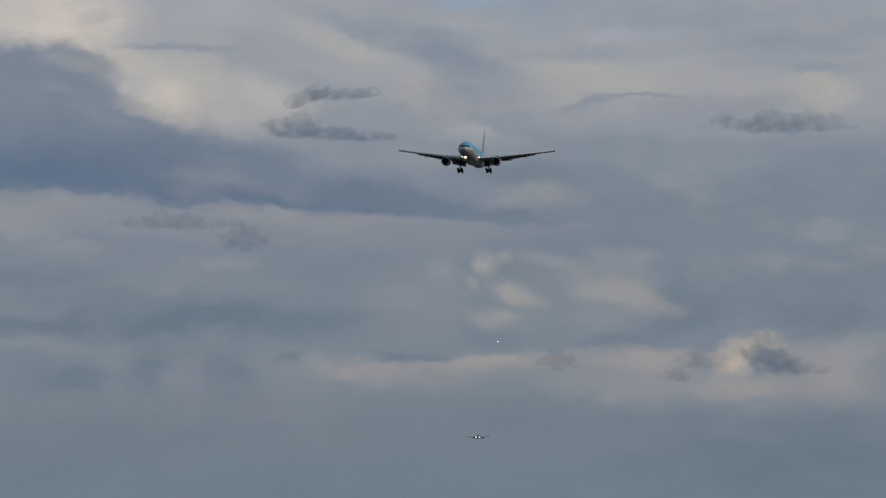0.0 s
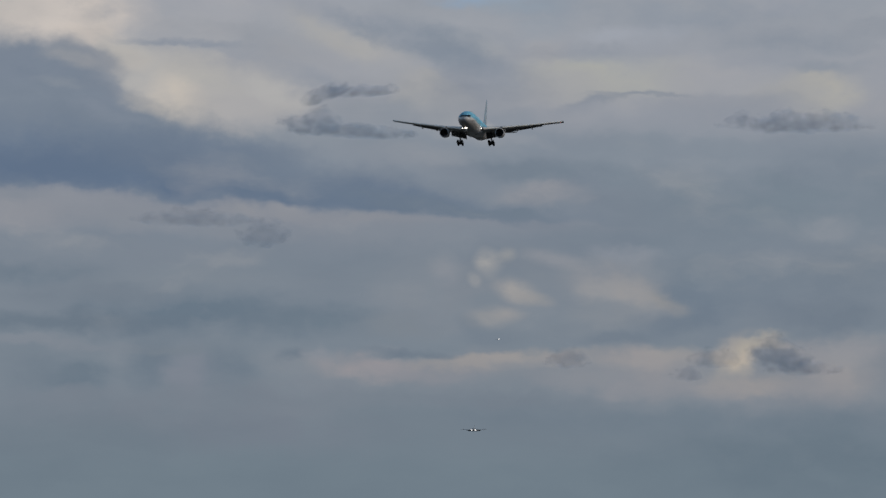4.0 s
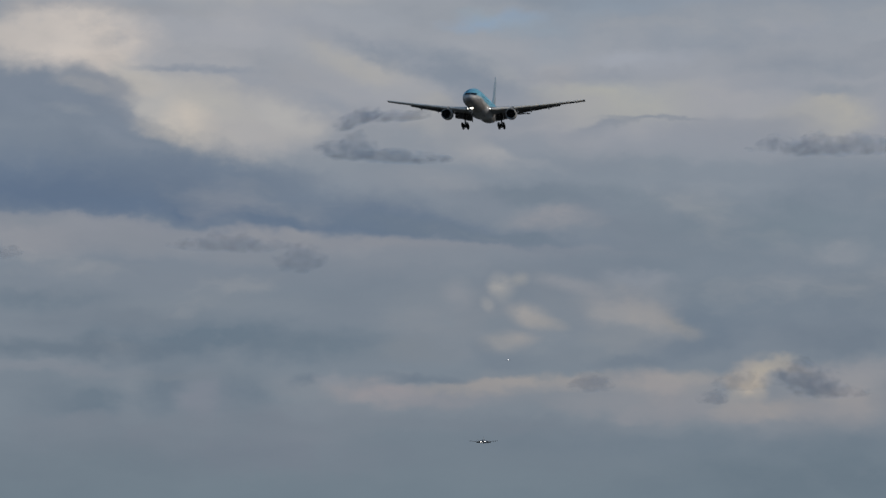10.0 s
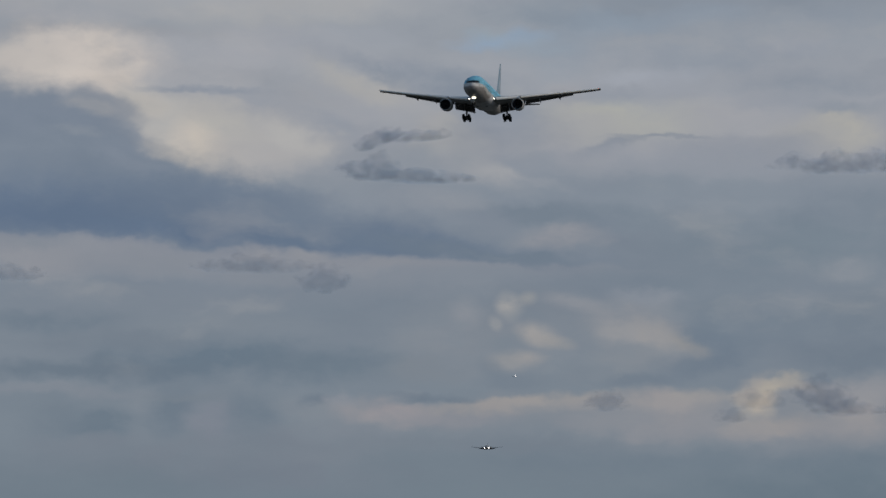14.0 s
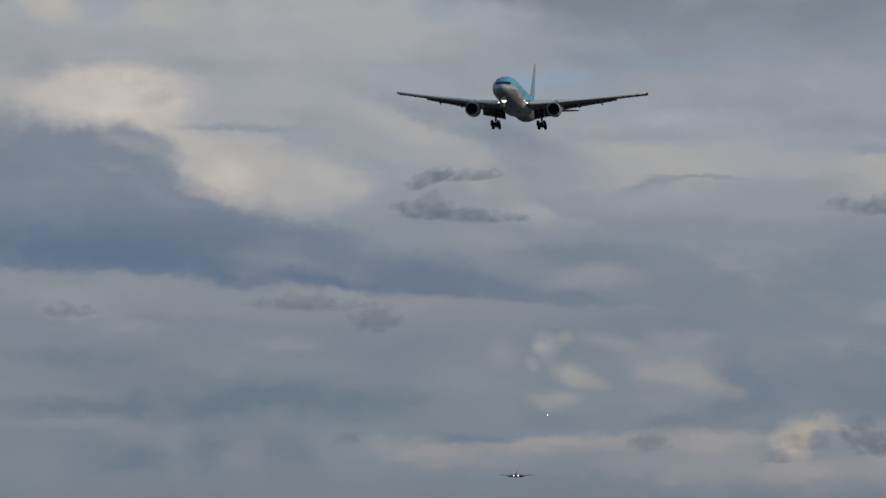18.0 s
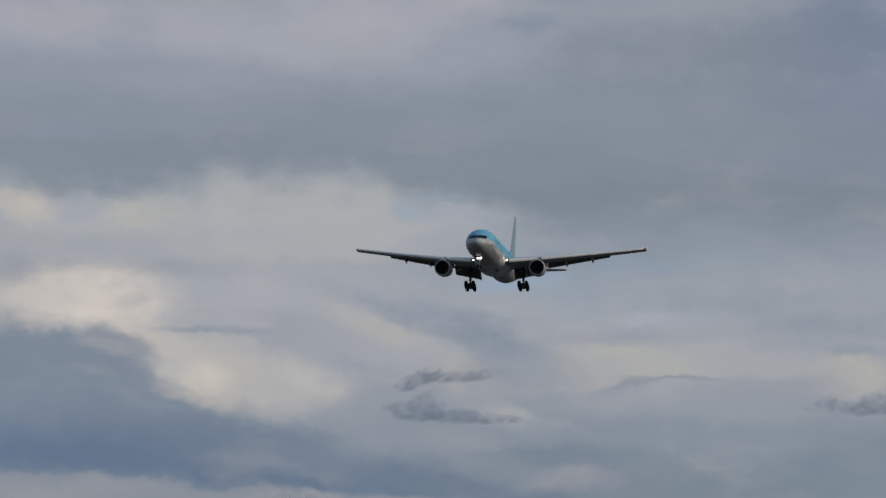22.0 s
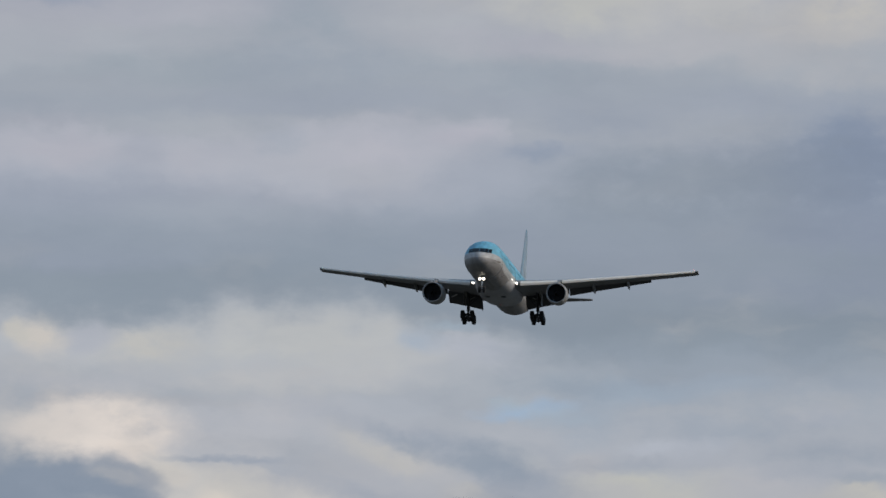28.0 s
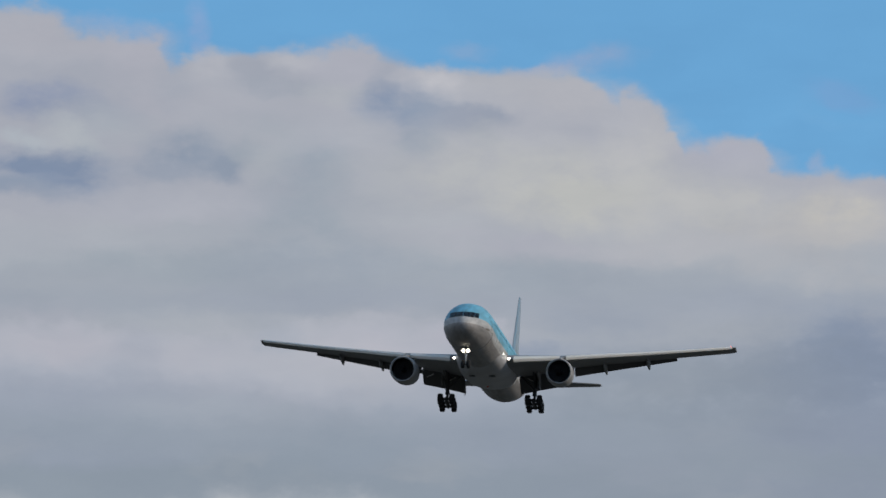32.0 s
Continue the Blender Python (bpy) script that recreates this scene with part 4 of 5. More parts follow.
def join(*bms):
    out_bm = bmesh.new()
    for b in bms:
        me = bpy.data.meshes.new("piece")
        b.to_mesh(me)
        b.free()
        out_bm.from_mesh(me)
        bpy.data.meshes.remove(me)
    return out_bm


def block(sx, sy, sz, at=(0, 0, 0), bevel=0.0):
    bm = bmesh.new()
    bmesh.ops.create_cube(bm, size=1)
    bmesh.ops.scale(bm, vec=(sx, sy, sz), verts=bm.verts)
    if bevel:
        bmesh.ops.bevel(bm, geom=bm.edges[:], offset=bevel, segments=2, affect="EDGES")
    bmesh.ops.translate(bm, vec=at, verts=bm.verts)
    return bm


def ease(table, y):
    """Smooth reading between the rows (y, value) of a profile."""
    ys = [r[0] for r in table]
    if y <= ys[0]:
        return table[0][1]
    for (y0, a), (y1, b) in zip(table, table[1:]):
        if y <= y1:
            return a + (b - a) * (y - y0) / (y1 - y0)
    return table[-1][1]


def foil(chord, thick, n=10, camber=0.02):
    """A wing section in its own plane: (aft, up) pairs, over the top and back beneath."""
    pts = []
    for i in range(n + 1):
        f = 0.5 * (1 - math.cos(math.pi * i / n))
        t = 5 * thick * (0.2969 * math.sqrt(f) - 0.126 * f - 0.3516 * f ** 2 + 0.2843 * f ** 3 - 0.1015 * f ** 4)
        pts.append((f, t, 4 * camber * f * (1 - f)))
    top = [(f * chord, (c + t) * chord) for f, t, c in pts]
    low = [(f * chord, (c - t) * chord) for f, t, c in reversed(pts[1:-1])]
    return top + low


# ---- ground ----
bm = bmesh.new()
bmesh.ops.create_circle(bm, cap_ends=True, segments=96, radius=9000)
GRASS = material("dry_grass", (0.066, 0.068, 0.060), 0.95, vary=0.35, scale=0.05, bump=0.3)
ground = part("ground", bm, GRASS, None, smooth=False)
tagged(ground, "flat open grass field under the approach path", "ground", kind="structure")


# ---- the airliner: nose at the origin, x to its left wing, y aft ----
DROP = -0.75  # the fuselage's axis lies this much below the origin
WIDE = [(0.0, 0.02), (0.12, 0.42), (0.35, 0.78), (0.8, 1.22), (1.5, 1.68), (2.4, 2.08), (3.6, 2.45), (5.0, 2.73), (6.8, 2.94), (9.0, 3.06), (11.5, 3.10), (50, 3.10), (54, 3.0), (58, 2.72), (62, 2.25), (66, 1.62), (70, 0.88), (72.4, 0.34), (73, 0.12)]
TOP = [(0.0, -0.88), (0.12, -0.48), (0.35, -0.18), (0.8, 0.16), (1.5, 0.56), (2.4, 1.05), (3.0, 1.42), (3.8, 1.90), (4.8, 2.27), (6.0, 2.56), (7.5, 2.79), (9.5, 2.95), (12, 3.04), (16, 3.10), (58, 3.10), (64, 2.98), (70, 2.62), (73, 2.25)]
LOW = [(0.0, -0.92), (0.12, -1.30), (0.35, -1.60), (0.8, -1.94), (1.5, -2.26), (2.4, -2.54), (3.6, -2.78), (5.0, -2.94), (6.8, -3.04), (9.0, -3.09), (11.5, -3.10), (49, -3.16), (53, -3.0), (57.5, -2.3), (62, -1.32), (67, -0.30), (71, 0.55), (73, 1.15)]


def skin(y, angle, lift=0.0):
    """A point on the fuselage: angle from straight up, positive to its left."""
    w, t, b = ease(WIDE, y), ease(TOP, y), ease(LOW, y)
    mid = (t + b) / 2 if y < 9 or y > 50 else 0.0
    hz = (t - b) / 2
    return ((w + lift) * math.sin(angle), y, DROP + mid + (hz + lift) * math.cos(angle))


def on_nose(x, z, lift):
    """The point of the nose's skin that is seen from ahead at (x, z)."""
    lo, hi = 0.0, 11.5
    for _ in range(30):
        y = (lo + hi) / 2
        w, t, b = ease(WIDE, y), ease(TOP, y), ease(LOW, y)
        inside = (x / w) ** 2 + ((z - (t + b) / 2) / ((t - b) / 2)) ** 2 < 1
        lo, hi = (lo, y) if inside else (y, hi)
    return Vector((x * (1 + lift / 2), y - lift, z + DROP + lift * 0.6))


def nose_pane(x0, x1, z0, z1, rise, side, n=4):
    """A cockpit pane: a plate on the nose, rising a little outboard."""
    bm = bmesh.new()
    layers = []
    for lift in (0.03, -0.02):
        layers.append([[bm.verts.new(on_nose(side * (x0 + (x1 - x0) * i / n), z0 + (z1 - z0) * j / n + rise * (x0 + (x1 - x0) * i / n), lift)) for i in range(n + 1)] for j in range(n + 1)])
    for g in layers:
        for r0, r1 in zip(g, g[1:]):
            for i in range(n):
                bm.faces.new((r0[i], r0[i + 1], r1[i + 1], r1[i]))
    a, b = layers
    rim = [(j, 0) for j in range(n)] + [(n, i) for i in range(n)] + [(j, n) for j in range(n, 0, -1)] + [(0, i) for i in range(n, 0, -1)]
    for (j, i), (l, k) in zip(rim, rim[1:] + rim[:1]):
        bm.faces.new((a[j][i], a[l][k], b[l][k], b[j][i]))
    return bm


def patch(y0, y1, a0, a1, lift=0.02, ny=4, na=4, slant=0.0):
    """A thin plate that follows the fuselage between two stations and two angles (degrees)."""
    bm = bmesh.new()
    outer = [[bm.verts.new(skin(y0 + (y1 - y0) * j / ny + slant * i / na, radians(a0 + (a1 - a0) * i / na), lift)) for i in range(na + 1)] for j in range(ny + 1)]
    for r0, r1 in zip(outer, outer[1:]):
        for i in range(na):
            bm.faces.new((r0[i], r0[i + 1], r1[i + 1], r1[i]))
    ext = bmesh.ops.extrude_face_region(bm, geom=bm.faces[:])
    moved = [g for g in ext["geom"] if isinstance(g, bmesh.types.BMVert)]
    for q in moved:
        away = Vector((q.co.x, 0, q.co.z)).normalized()
        q.co -= away * (lift + 0.03)
    return bm


def wing_section(x, le, z, chord, thick, twist, side, n=12):
    c, s = math.cos(radians(twist)), math.sin(radians(twist))
    return [(side * x, le + a * c + b * s, z + b * c - a * s) for a, b in foil(chord, thick, n)]


SPAN = [  # x, leading edge, height, chord, thickness, twist
    (0.0, 22.0, -2.6, 16.0, 0.115, 1.5), (3.0, 24.3, -2.35, 13.6, 0.12, 1.5), (6.0, 26.4, -1.92, 11.0, 0.115, 1.2), (9.9, 29.1, -1.36, 8.4, 0.11, 0.8), (15, 32.6, -0.46, 6.7, 0.11, 1.2),
    (20, 36.0, 0.40, 5.2, 0.115, 1.8), (25, 39.4, 1.32, 4.0, 0.125, 3.0), (28.5, 41.8, 1.98, 3.3, 0.135, 4.2), (30.0, 42.9, 2.28, 2.95, 0.135, 5.0), (30.46, 43.3, 2.38, 2.6, 0.12, 5.0)]


def at_span(x):
    for a, b in zip(SPAN, SPAN[1:]):
        if x <= b[0]:
            f = (x - a[0]) / (b[0] - a[0])
            return [p + (q - p) * f for p, q in zip(a, b)]
    return list(SPAN[-1])


def panel(x0, x1, from_te, chord0, chord1, drop, angle, side, thick=0.11, steps=4):
    """A flap: a small foil behind and beneath the wing's trailing edge, turned down."""
    rings = []
    for i in range(steps + 1):
        f = i / steps
        x = x0 + (x1 - x0) * f
        _, le, z, chord, _, _ = at_span(x)
        c = chord0 + (chord1 - chord0) * f
        te = le + chord
        rings.append([(side * x, te + from_te + a * math.cos(radians(angle)) + b * math.sin(radians(angle)), z - drop - a * math.sin(radians(angle)) + b * math.cos(radians(angle))) for a, b in foil(c, thick, 7)])
    return loft(rings)


def slat(x0, x1, side):
    """A drooped leading-edge slat, a curved plate ahead of and below the wing's nose."""
    rings = []
    for i in range(5):
        x = x0 + (x1 - x0) * i / 4
        _, le, z, chord, t, _ = at_span(x)
        c = 0.070 * chord + 0.40
        arc = [(0.55, 0.62), (0.2, 0.42), (0.0, 0.06), (0.02, -0.25), (0.12, -0.50), (0.16, -0.46), (0.12, -0.2), (0.14, 0.05), (0.3, 0.34), (0.58, 0.56)]
        rings.append([(side * x, le - 0.30 * c - 0.12 + a * c, z - 0.06 * c + b * c * 0.56) for a, b in arc])
    return loft(rings)


def fairing(x, side, length=4.6):
    """A canoe-shaped flap-track fairing that hangs with its tail drooped."""
    _, le, z, chord, _, _ = at_span(x)
    te = le + chord
    rings = []
    for i in range(9):
        f = i / 8
        r = 0.42 * math.sin(math.pi * (0.06 + 0.90 * f)) ** 0.7
        y = te - 2.4 + length * f
        drop = 0.42 + (0.74 * max(0, f - 0.45) ** 1.2) * 1.5
        rings.append([(side * x + 0.6 * r * math.cos(q * math.pi / 5), y, z - drop + r * 1.25 * math.sin(q * math.pi / 5)) for q in range(10)])
    return loft(rings)


def wheel(radius, width):
    h = width / 2
    prof = [(-h * 0.55, radius * 0.52), (-h * 0.95, radius * 0.62), (-h, radius * 0.84), (-h * 0.8, radius * 0.96), (-h * 0.4, radius), (h * 0.4, radius), (h * 0.8, radius * 0.96), (h, radius * 0.84), (h * 0.95, radius * 0.62), (h * 0.55, radius * 0.52)]
    return lathe(prof, 24, "x")


def hub_disc(radius, width):
    h = width / 2
    return lathe([(-h * 0.7, radius * 0.12), (-h * 0.72, radius * 0.3), (-h * 0.5, radius * 0.5), (-h * 0.62, radius * 0.55), (h * 0.62, radius * 0.55), (h * 0.5, radius * 0.5), (h * 0.72, radius * 0.3), (h * 0.7, radius * 0.12)], 20, "x")


def lamp_disc(r, depth=0.08):
    return lathe([(-depth, r * 0.35), (-depth * 0.6, r * 0.8), (0, r), (depth, r * 0.9)], 20)


def build_engine(plane, side):
    X, Y, Z = side * 9.84, 23.6, -3.88
    R = 1.90
    cowl = lathe([(0.0, 1.66), (0.12, 1.76), (0.6, 1.85), (1.8, 1.90), (3.2, 1.88), (4.6, 1.75), (5.6, 1.60), (5.55, 1.56), (4.2, 1.50), (2.4, 1.48), (1.2, 1.47), (0.5, 1.50), (0.12, 1.60)], 48, loop=True)
    grid_bm = cowl
    engine = part("engine", grid_bm, NACELLE_SHADE, plane, "turbofan nacelle, white paint darkened for its shade")
    engine.location = (X, Y, Z)
    engine.scale = (0.905, 1.0, 0.905)
    engine.rotation_euler = (radians(2), 0, radians(1.2 * side))
    lip = lathe([(-0.02, 1.62), (-0.05, 1.68), (0.0, 1.73), (0.12, 1.775), (0.34, 1.825), (0.36, 1.80), (0.14, 1.63), (0.3, 1.55), (0.28, 1.53), (0.06, 1.58)], 48, loop=True)
    part("inlet_lip", lip, LIP, engine, "polished metal inlet lip")
    part("inlet_duct", lathe([(0.28, 1.545), (0.9, 1.47), (1.5, 1.46), (1.52, 1.40), (0.9, 1.42), (0.3, 1.50)], 40, loop=True), DUCT, engine, "dark acoustic inlet lining")
    part("fan_disc", lathe([(1.62, 0.3), (1.60, 1.46), (1.75, 1.46), (1.78, 0.3)], 40), DUCT, engine)
    part("spinner", lathe([(0.86, 0.02), (0.95, 0.12), (1.15, 0.27), (1.4, 0.40), (1.62, 0.46)], 24), BLADE, engine, "grey conical fan spinner")
    first = None
    for i in range(22):
        turn = Matrix.Rotation(2 * math.pi * i / 22, 4, "Y")
        if first is None:
            rings = []
            for k in range(5):
                f = k / 4
                r = 0.42 + 1.02 * f
                w = 0.16 + 0.12 * f
                lean = 0.9 - 0.5 * f
                rings.append([(math.cos(lean) * -w, 1.5 - math.sin(lean) * w * 0.5, r), (0.0, 1.48, r), (math.cos(lean) * w, 1.5 + math.sin(lean) * w * 0.5, r), (0.0, 1.50, r)])
            first = part("fan_blade", loft(rings), BLADE, engine)
        else:
            again(first, "fan_blade", engine, turn)
    part("core_cowl", lathe([(5.2, 1.2), (5.6, 1.18), (7.0, 0.92), (7.05, 0.86), (5.6, 0.9)], 32, loop=True), METAL, engine, "bare metal core cowl")
    part("exhaust_plug", lathe([(6.6, 0.6), (7.4, 0.5), (8.3, 0.08)], 24), STEEL, engine)
    # strake and pylon
    part("nacelle_strake", loft([[(-side * 1.2, 1.6, 1.5), (-side * 1.24, 1.6, 1.52), (-side * 1.24, 3.0, 1.52), (-side * 1.2, 3.0, 1.5)], [(-side * 1.42, 2.0, 1.85), (-side * 1.44, 2.0, 1.86), (-side * 1.44, 3.0, 1.86), (-side * 1.42, 3.0, 1.85)]]), WHITE, engine, smooth=False)
    rings = []
    for y, lo, hi, w in ((1.6, 1.75, 2.0, 0.10), (3.2, 1.6, 2.35, 0.24), (5.6, 1.2, 2.62, 0.28), (8.0, 1.0, 2.7, 0.26), (10.5, 1.9, 2.5, 0.12)):
        rings.append([(-w, y, lo), (w, y, lo), (w * 0.9, y, hi), (0, y, hi + 0.08), (-w * 0.9, y, hi)])
    part("pylon", loft(rings), GREY, engine, "grey engine pylon")
    return engine


def build_main_gear(plane, side):
    X, Y, Z = side * 5.56, 37.2, -6.16
    gear = part("main_gear", join(rod((0, 0, 0.1), (0, 0, 1.3), 0.17), rod((0, 0, 1.2), (side * 0.05, 0, 4.2), 0.26), rod((0, 0, 1.05), (0, 0, 1.25), 0.30)), STEEL, plane, "grey steel landing gear leg")
    gear.location = (X, Y, Z)
    part("drag_brace", rod((0, 0, 1.5), (0, -2.6, 4.1), 0.11), STEEL, gear)
    part("side_brace", rod((0, 0, 1.7), (-side * 2.2, 0.2, 4.0), 0.10), STEEL, gear)
    part("torque_link", join(rod((0, 0.2, 1.3), (0, 0.62, 0.8), 0.07), rod((0, 0.62, 0.8), (0, 0.2, 0.35), 0.07)), STEEL, gear)
    part("gear_door", block(0.06, 2.6, 1.5, (side * 0.62, 0, 2.75), 0.02), GREY, gear, "grey gear leg door", smooth=False)
    tilt = radians(11)
    part("truck_beam", rod((0, -1.5, 1.5 * math.sin(tilt)), (0, 1.5, -1.5 * math.sin(tilt)), 0.26), STEEL, gear)
    tyre = hub = None
    for k in (-1, 0, 1):
        y, z = 1.45 * k * math.cos(tilt), -1.45 * k * math.sin(tilt)
        part("axle", rod((-0.74, y, z), (0.74, y, z), 0.17), STEEL, gear)
        for s in (-0.75, 0.75):
            if tyre is None:
                tyre, hub = part("tyre", wheel(0.70, 0.62), RUBBER, gear, "black rubber aircraft tyre"), part("hub", hub_disc(0.70, 0.62), HUB, gear)
                tyre.location = hub.location = (s, y, z)
            else:
                again(tyre, "tyre", gear, Matrix.Translation((s, y, z)))
                again(hub, "hub", gear, Matrix.Translation((s, y, z)))


def build_nose_gear(plane):
    gear = part("nose_gear", join(rod((0, 0, 0.1), (0, -0.05, 1.2), 0.09), rod((0, -0.05, 1.0), (0, -0.12, 2.7), 0.15)), METAL, plane, "bright steel nose gear leg")
    gear.location = (0, 6.0, -5.75)
    part("drag_brace", rod((0, -0.02, 1.3), (0, -1.3, 2.7), 0.07), STEEL, gear)
    part("axle", rod((-0.42, 0, 0), (0.42, 0, 0), 0.07), STEEL, gear)
    t = part("tyre", wheel(0.53, 0.40), RUBBER, gear, "black rubber nose tyre")
    t.location = (-0.36, 0, 0)
    again(t, "tyre", gear, Matrix.Translation((0.36, 0, 0)))
    h = part("hub", hub_disc(0.53, 0.40), HUB, gear)
    h.location = (-0.36, 0, 0)
    again(h, "hub", gear, Matrix.Translation((0.36, 0, 0)))
    for s in (-1, 1):
        d = part("gear_door", block(0.04, 2.2, 0.9, (s * 0.78, 0.9, 2.75), 0.015), WHITE, gear, smooth=False)
        lamp = part("landing_light", lamp_disc(0.23), LAMP, gear, "lit warm white landing light")
        lamp.location = (s * 0.29, -0.34, 1.62)
        # tube added around the lamp to keep its spill off the nose
        spill_tube = part("lamp_hood", lathe([(-0.30, 0.245), (-0.30, 0.27), (0.10, 0.27), (0.10, 0.245)], 20, loop=True), STEEL, gear)
        spill_tube.location = lamp.location
        part("lamp_housing", rod((s * 0.31, -0.26, 1.62), (s * 0.2, -0.02, 1.62), 0.2, r2=0.08), STEEL, gear)


def build_wing(plane, side):
    rings = [wing_section(*row, side) for row in SPAN]
    wing = part("wing", loft(rings), GREY, plane, "grey wing with flaps and slats out")
    for x0, x1 in ((4.0, 9.45), (10.2, 15.38), (15.4, 19.98), (20.0, 24.58), (24.6, 30.05)):
        part("slat", slat(x0, x1, side), SATIN, wing, "pale satin leading-edge slat")
    # flaps share the wing's grey; their shade is put into the darker tone
    part("inboard_flap", panel(3.5, 8.9, 0.0, 3.2, 2.8, 0.34, 36, side), DARK_GREY, wing, "lowered inboard flap, wing grey darkened for its shade")
    part("inboard_flap_vane", panel(3.6, 8.8, -0.85, 1.2, 1.0, 0.05, 20, side), GREY, wing)
    for x in (4.6, 7.4):
        _, le, z, chord, _, _ = at_span(x)
        part("flap_track", rod((side * x, le + chord - 0.2, z - 0.75), (side * (x + 0.9), le + chord + 0.5, z - 1.05), 0.07, 8), METAL, wing)
    part("flap_end_fence", block(0.05, 0.5, 0.9, (side * 3.62, at_span(3.5)[1] + at_span(3.5)[3] + 2.2, -4.35), 0.02), DARK_GREY, wing, smooth=False)
    part("flaperon", panel(9.0, 10.4, -0.3, 1.9, 1.8, 0.05, 22, side), DARK_GREY, wing)
    part("outboard_flap", panel(10.5, 23.1, -0.35, 2.1, 1.0, -0.02, 30, side, steps=6), DARK_GREY, wing, "lowered outboard flap, wing grey darkened for its shade")
    part("aileron", panel(23.3, 28.4, -0.75, 0.95, 0.7, -0.01, 5, side), GREY, wing)
    for x, n in ((6.0, 5.2), (14.3, 4.9), (19.6, 4.3)):
        part("flap_track_fairing", fairing(x, side, n), GREY, wing)
    for k in range(5):
        x = 11.6 + 2.2 * k
        _, le, z, chord, t, _ = at_span(x)
        part("spoiler", block(2.0, 0.8, 0.03, (side * x, le + chord * 0.80, z + chord * 0.052), 0.01), GREY, wing, smooth=False)
    tip = SPAN[-2]
    lamp = part("navigation_light", lathe([(-0.14, 0.02), (-0.10, 0.09), (0.0, 0.14), (0.25, 0.08)], 16), RED_LAMP if side > 0 else GREEN_LAMP, wing, "red navigation light" if side > 0 else "green navigation light")
    lamp.location = (side * (tip[0] - 0.1), tip[1] - 0.05, tip[2] + 0.05)
    root = part("root_light", lamp_disc(0.16), LAMP_SMALL, wing, "lit white wing root light")
    root.location = (side * 3.45, 24.3, -2.28)
    for k in range(3):
        x, le, z, chord, _, _ = at_span(24 + 2.2 * k)
        part("static_wick", rod((side * x, le + chord, z), (side * x, le + chord + 0.35, z), 0.012, 6), STEEL, wing)


def build_tail(plane):
    for side in (-1, 1):
        rings = [wing_section(x, le, z, c, 0.09, -1.0, side, 9) for x, le, z, c in ((0.0, 60.6, 0.25, 7.6), (2.0, 62.1, 0.42, 6.6), (6.5, 65.6, 0.78, 4.5), (10.6, 68.6, 1.06, 2.8), (11.0, 69.1, 1.09, 2.0))]
        stab = part("tailplane", loft(rings), GREY, plane, "grey tailplane")
        part("elevator", loft([[(side * x, y + a, z + b) for a, b in foil(c, 0.10, 6)] for x, y, z, c in ((2.2, 67.6, 0.55, 1.9), (10.5, 70.7, 1.12, 0.9))]), GREY, stab)
    rings = []
    for z, le, c, t in ((1.5, 57.4, 10.4, 0.07), (3.4, 61.2, 6.8, 0.07), (6.5, 63.9, 5.3, 0.065), (9.5, 66.5, 4.0, 0.065), (11.9, 68.5, 2.9, 0.065), (12.5, 69.1, 2.2, 0.06)):
        rings.append([(b, le + a, z) for a, b in foil(c, t, 10, 0.0)])
    fin = part("fin", loft(rings), BLUE, plane, "sky-blue tail fin")
    part("rudder", loft([[(b, y + a, z) for a, b in foil(c, 0.07, 7, 0.0)] for z, y, c in ((2.6, 67.0, 2.6), (11.6, 70.9, 0.9))]), BLUE, fin, "sky-blue rudder")
    for side in (-1, 1):
        disc = part("fin_emblem", lathe([(-0.02, 0.9), (0.0, 1.75), (0.03, 1.7), (0.04, 0.3)], 28, "x"), EMBLEM, fin, "pale round tail emblem")
        disc.location = (side * 0.17, 66.9, 5.6)
    part("tail_cone", lathe([(0, 0.42), (0.4, 0.34), (0.75, 0.2), (0.7, 0.14), (0.4, 0.2)], 20, loop=True), METAL, plane, "bare metal tail cone exhaust").location = (0, 72.4, 0.95)


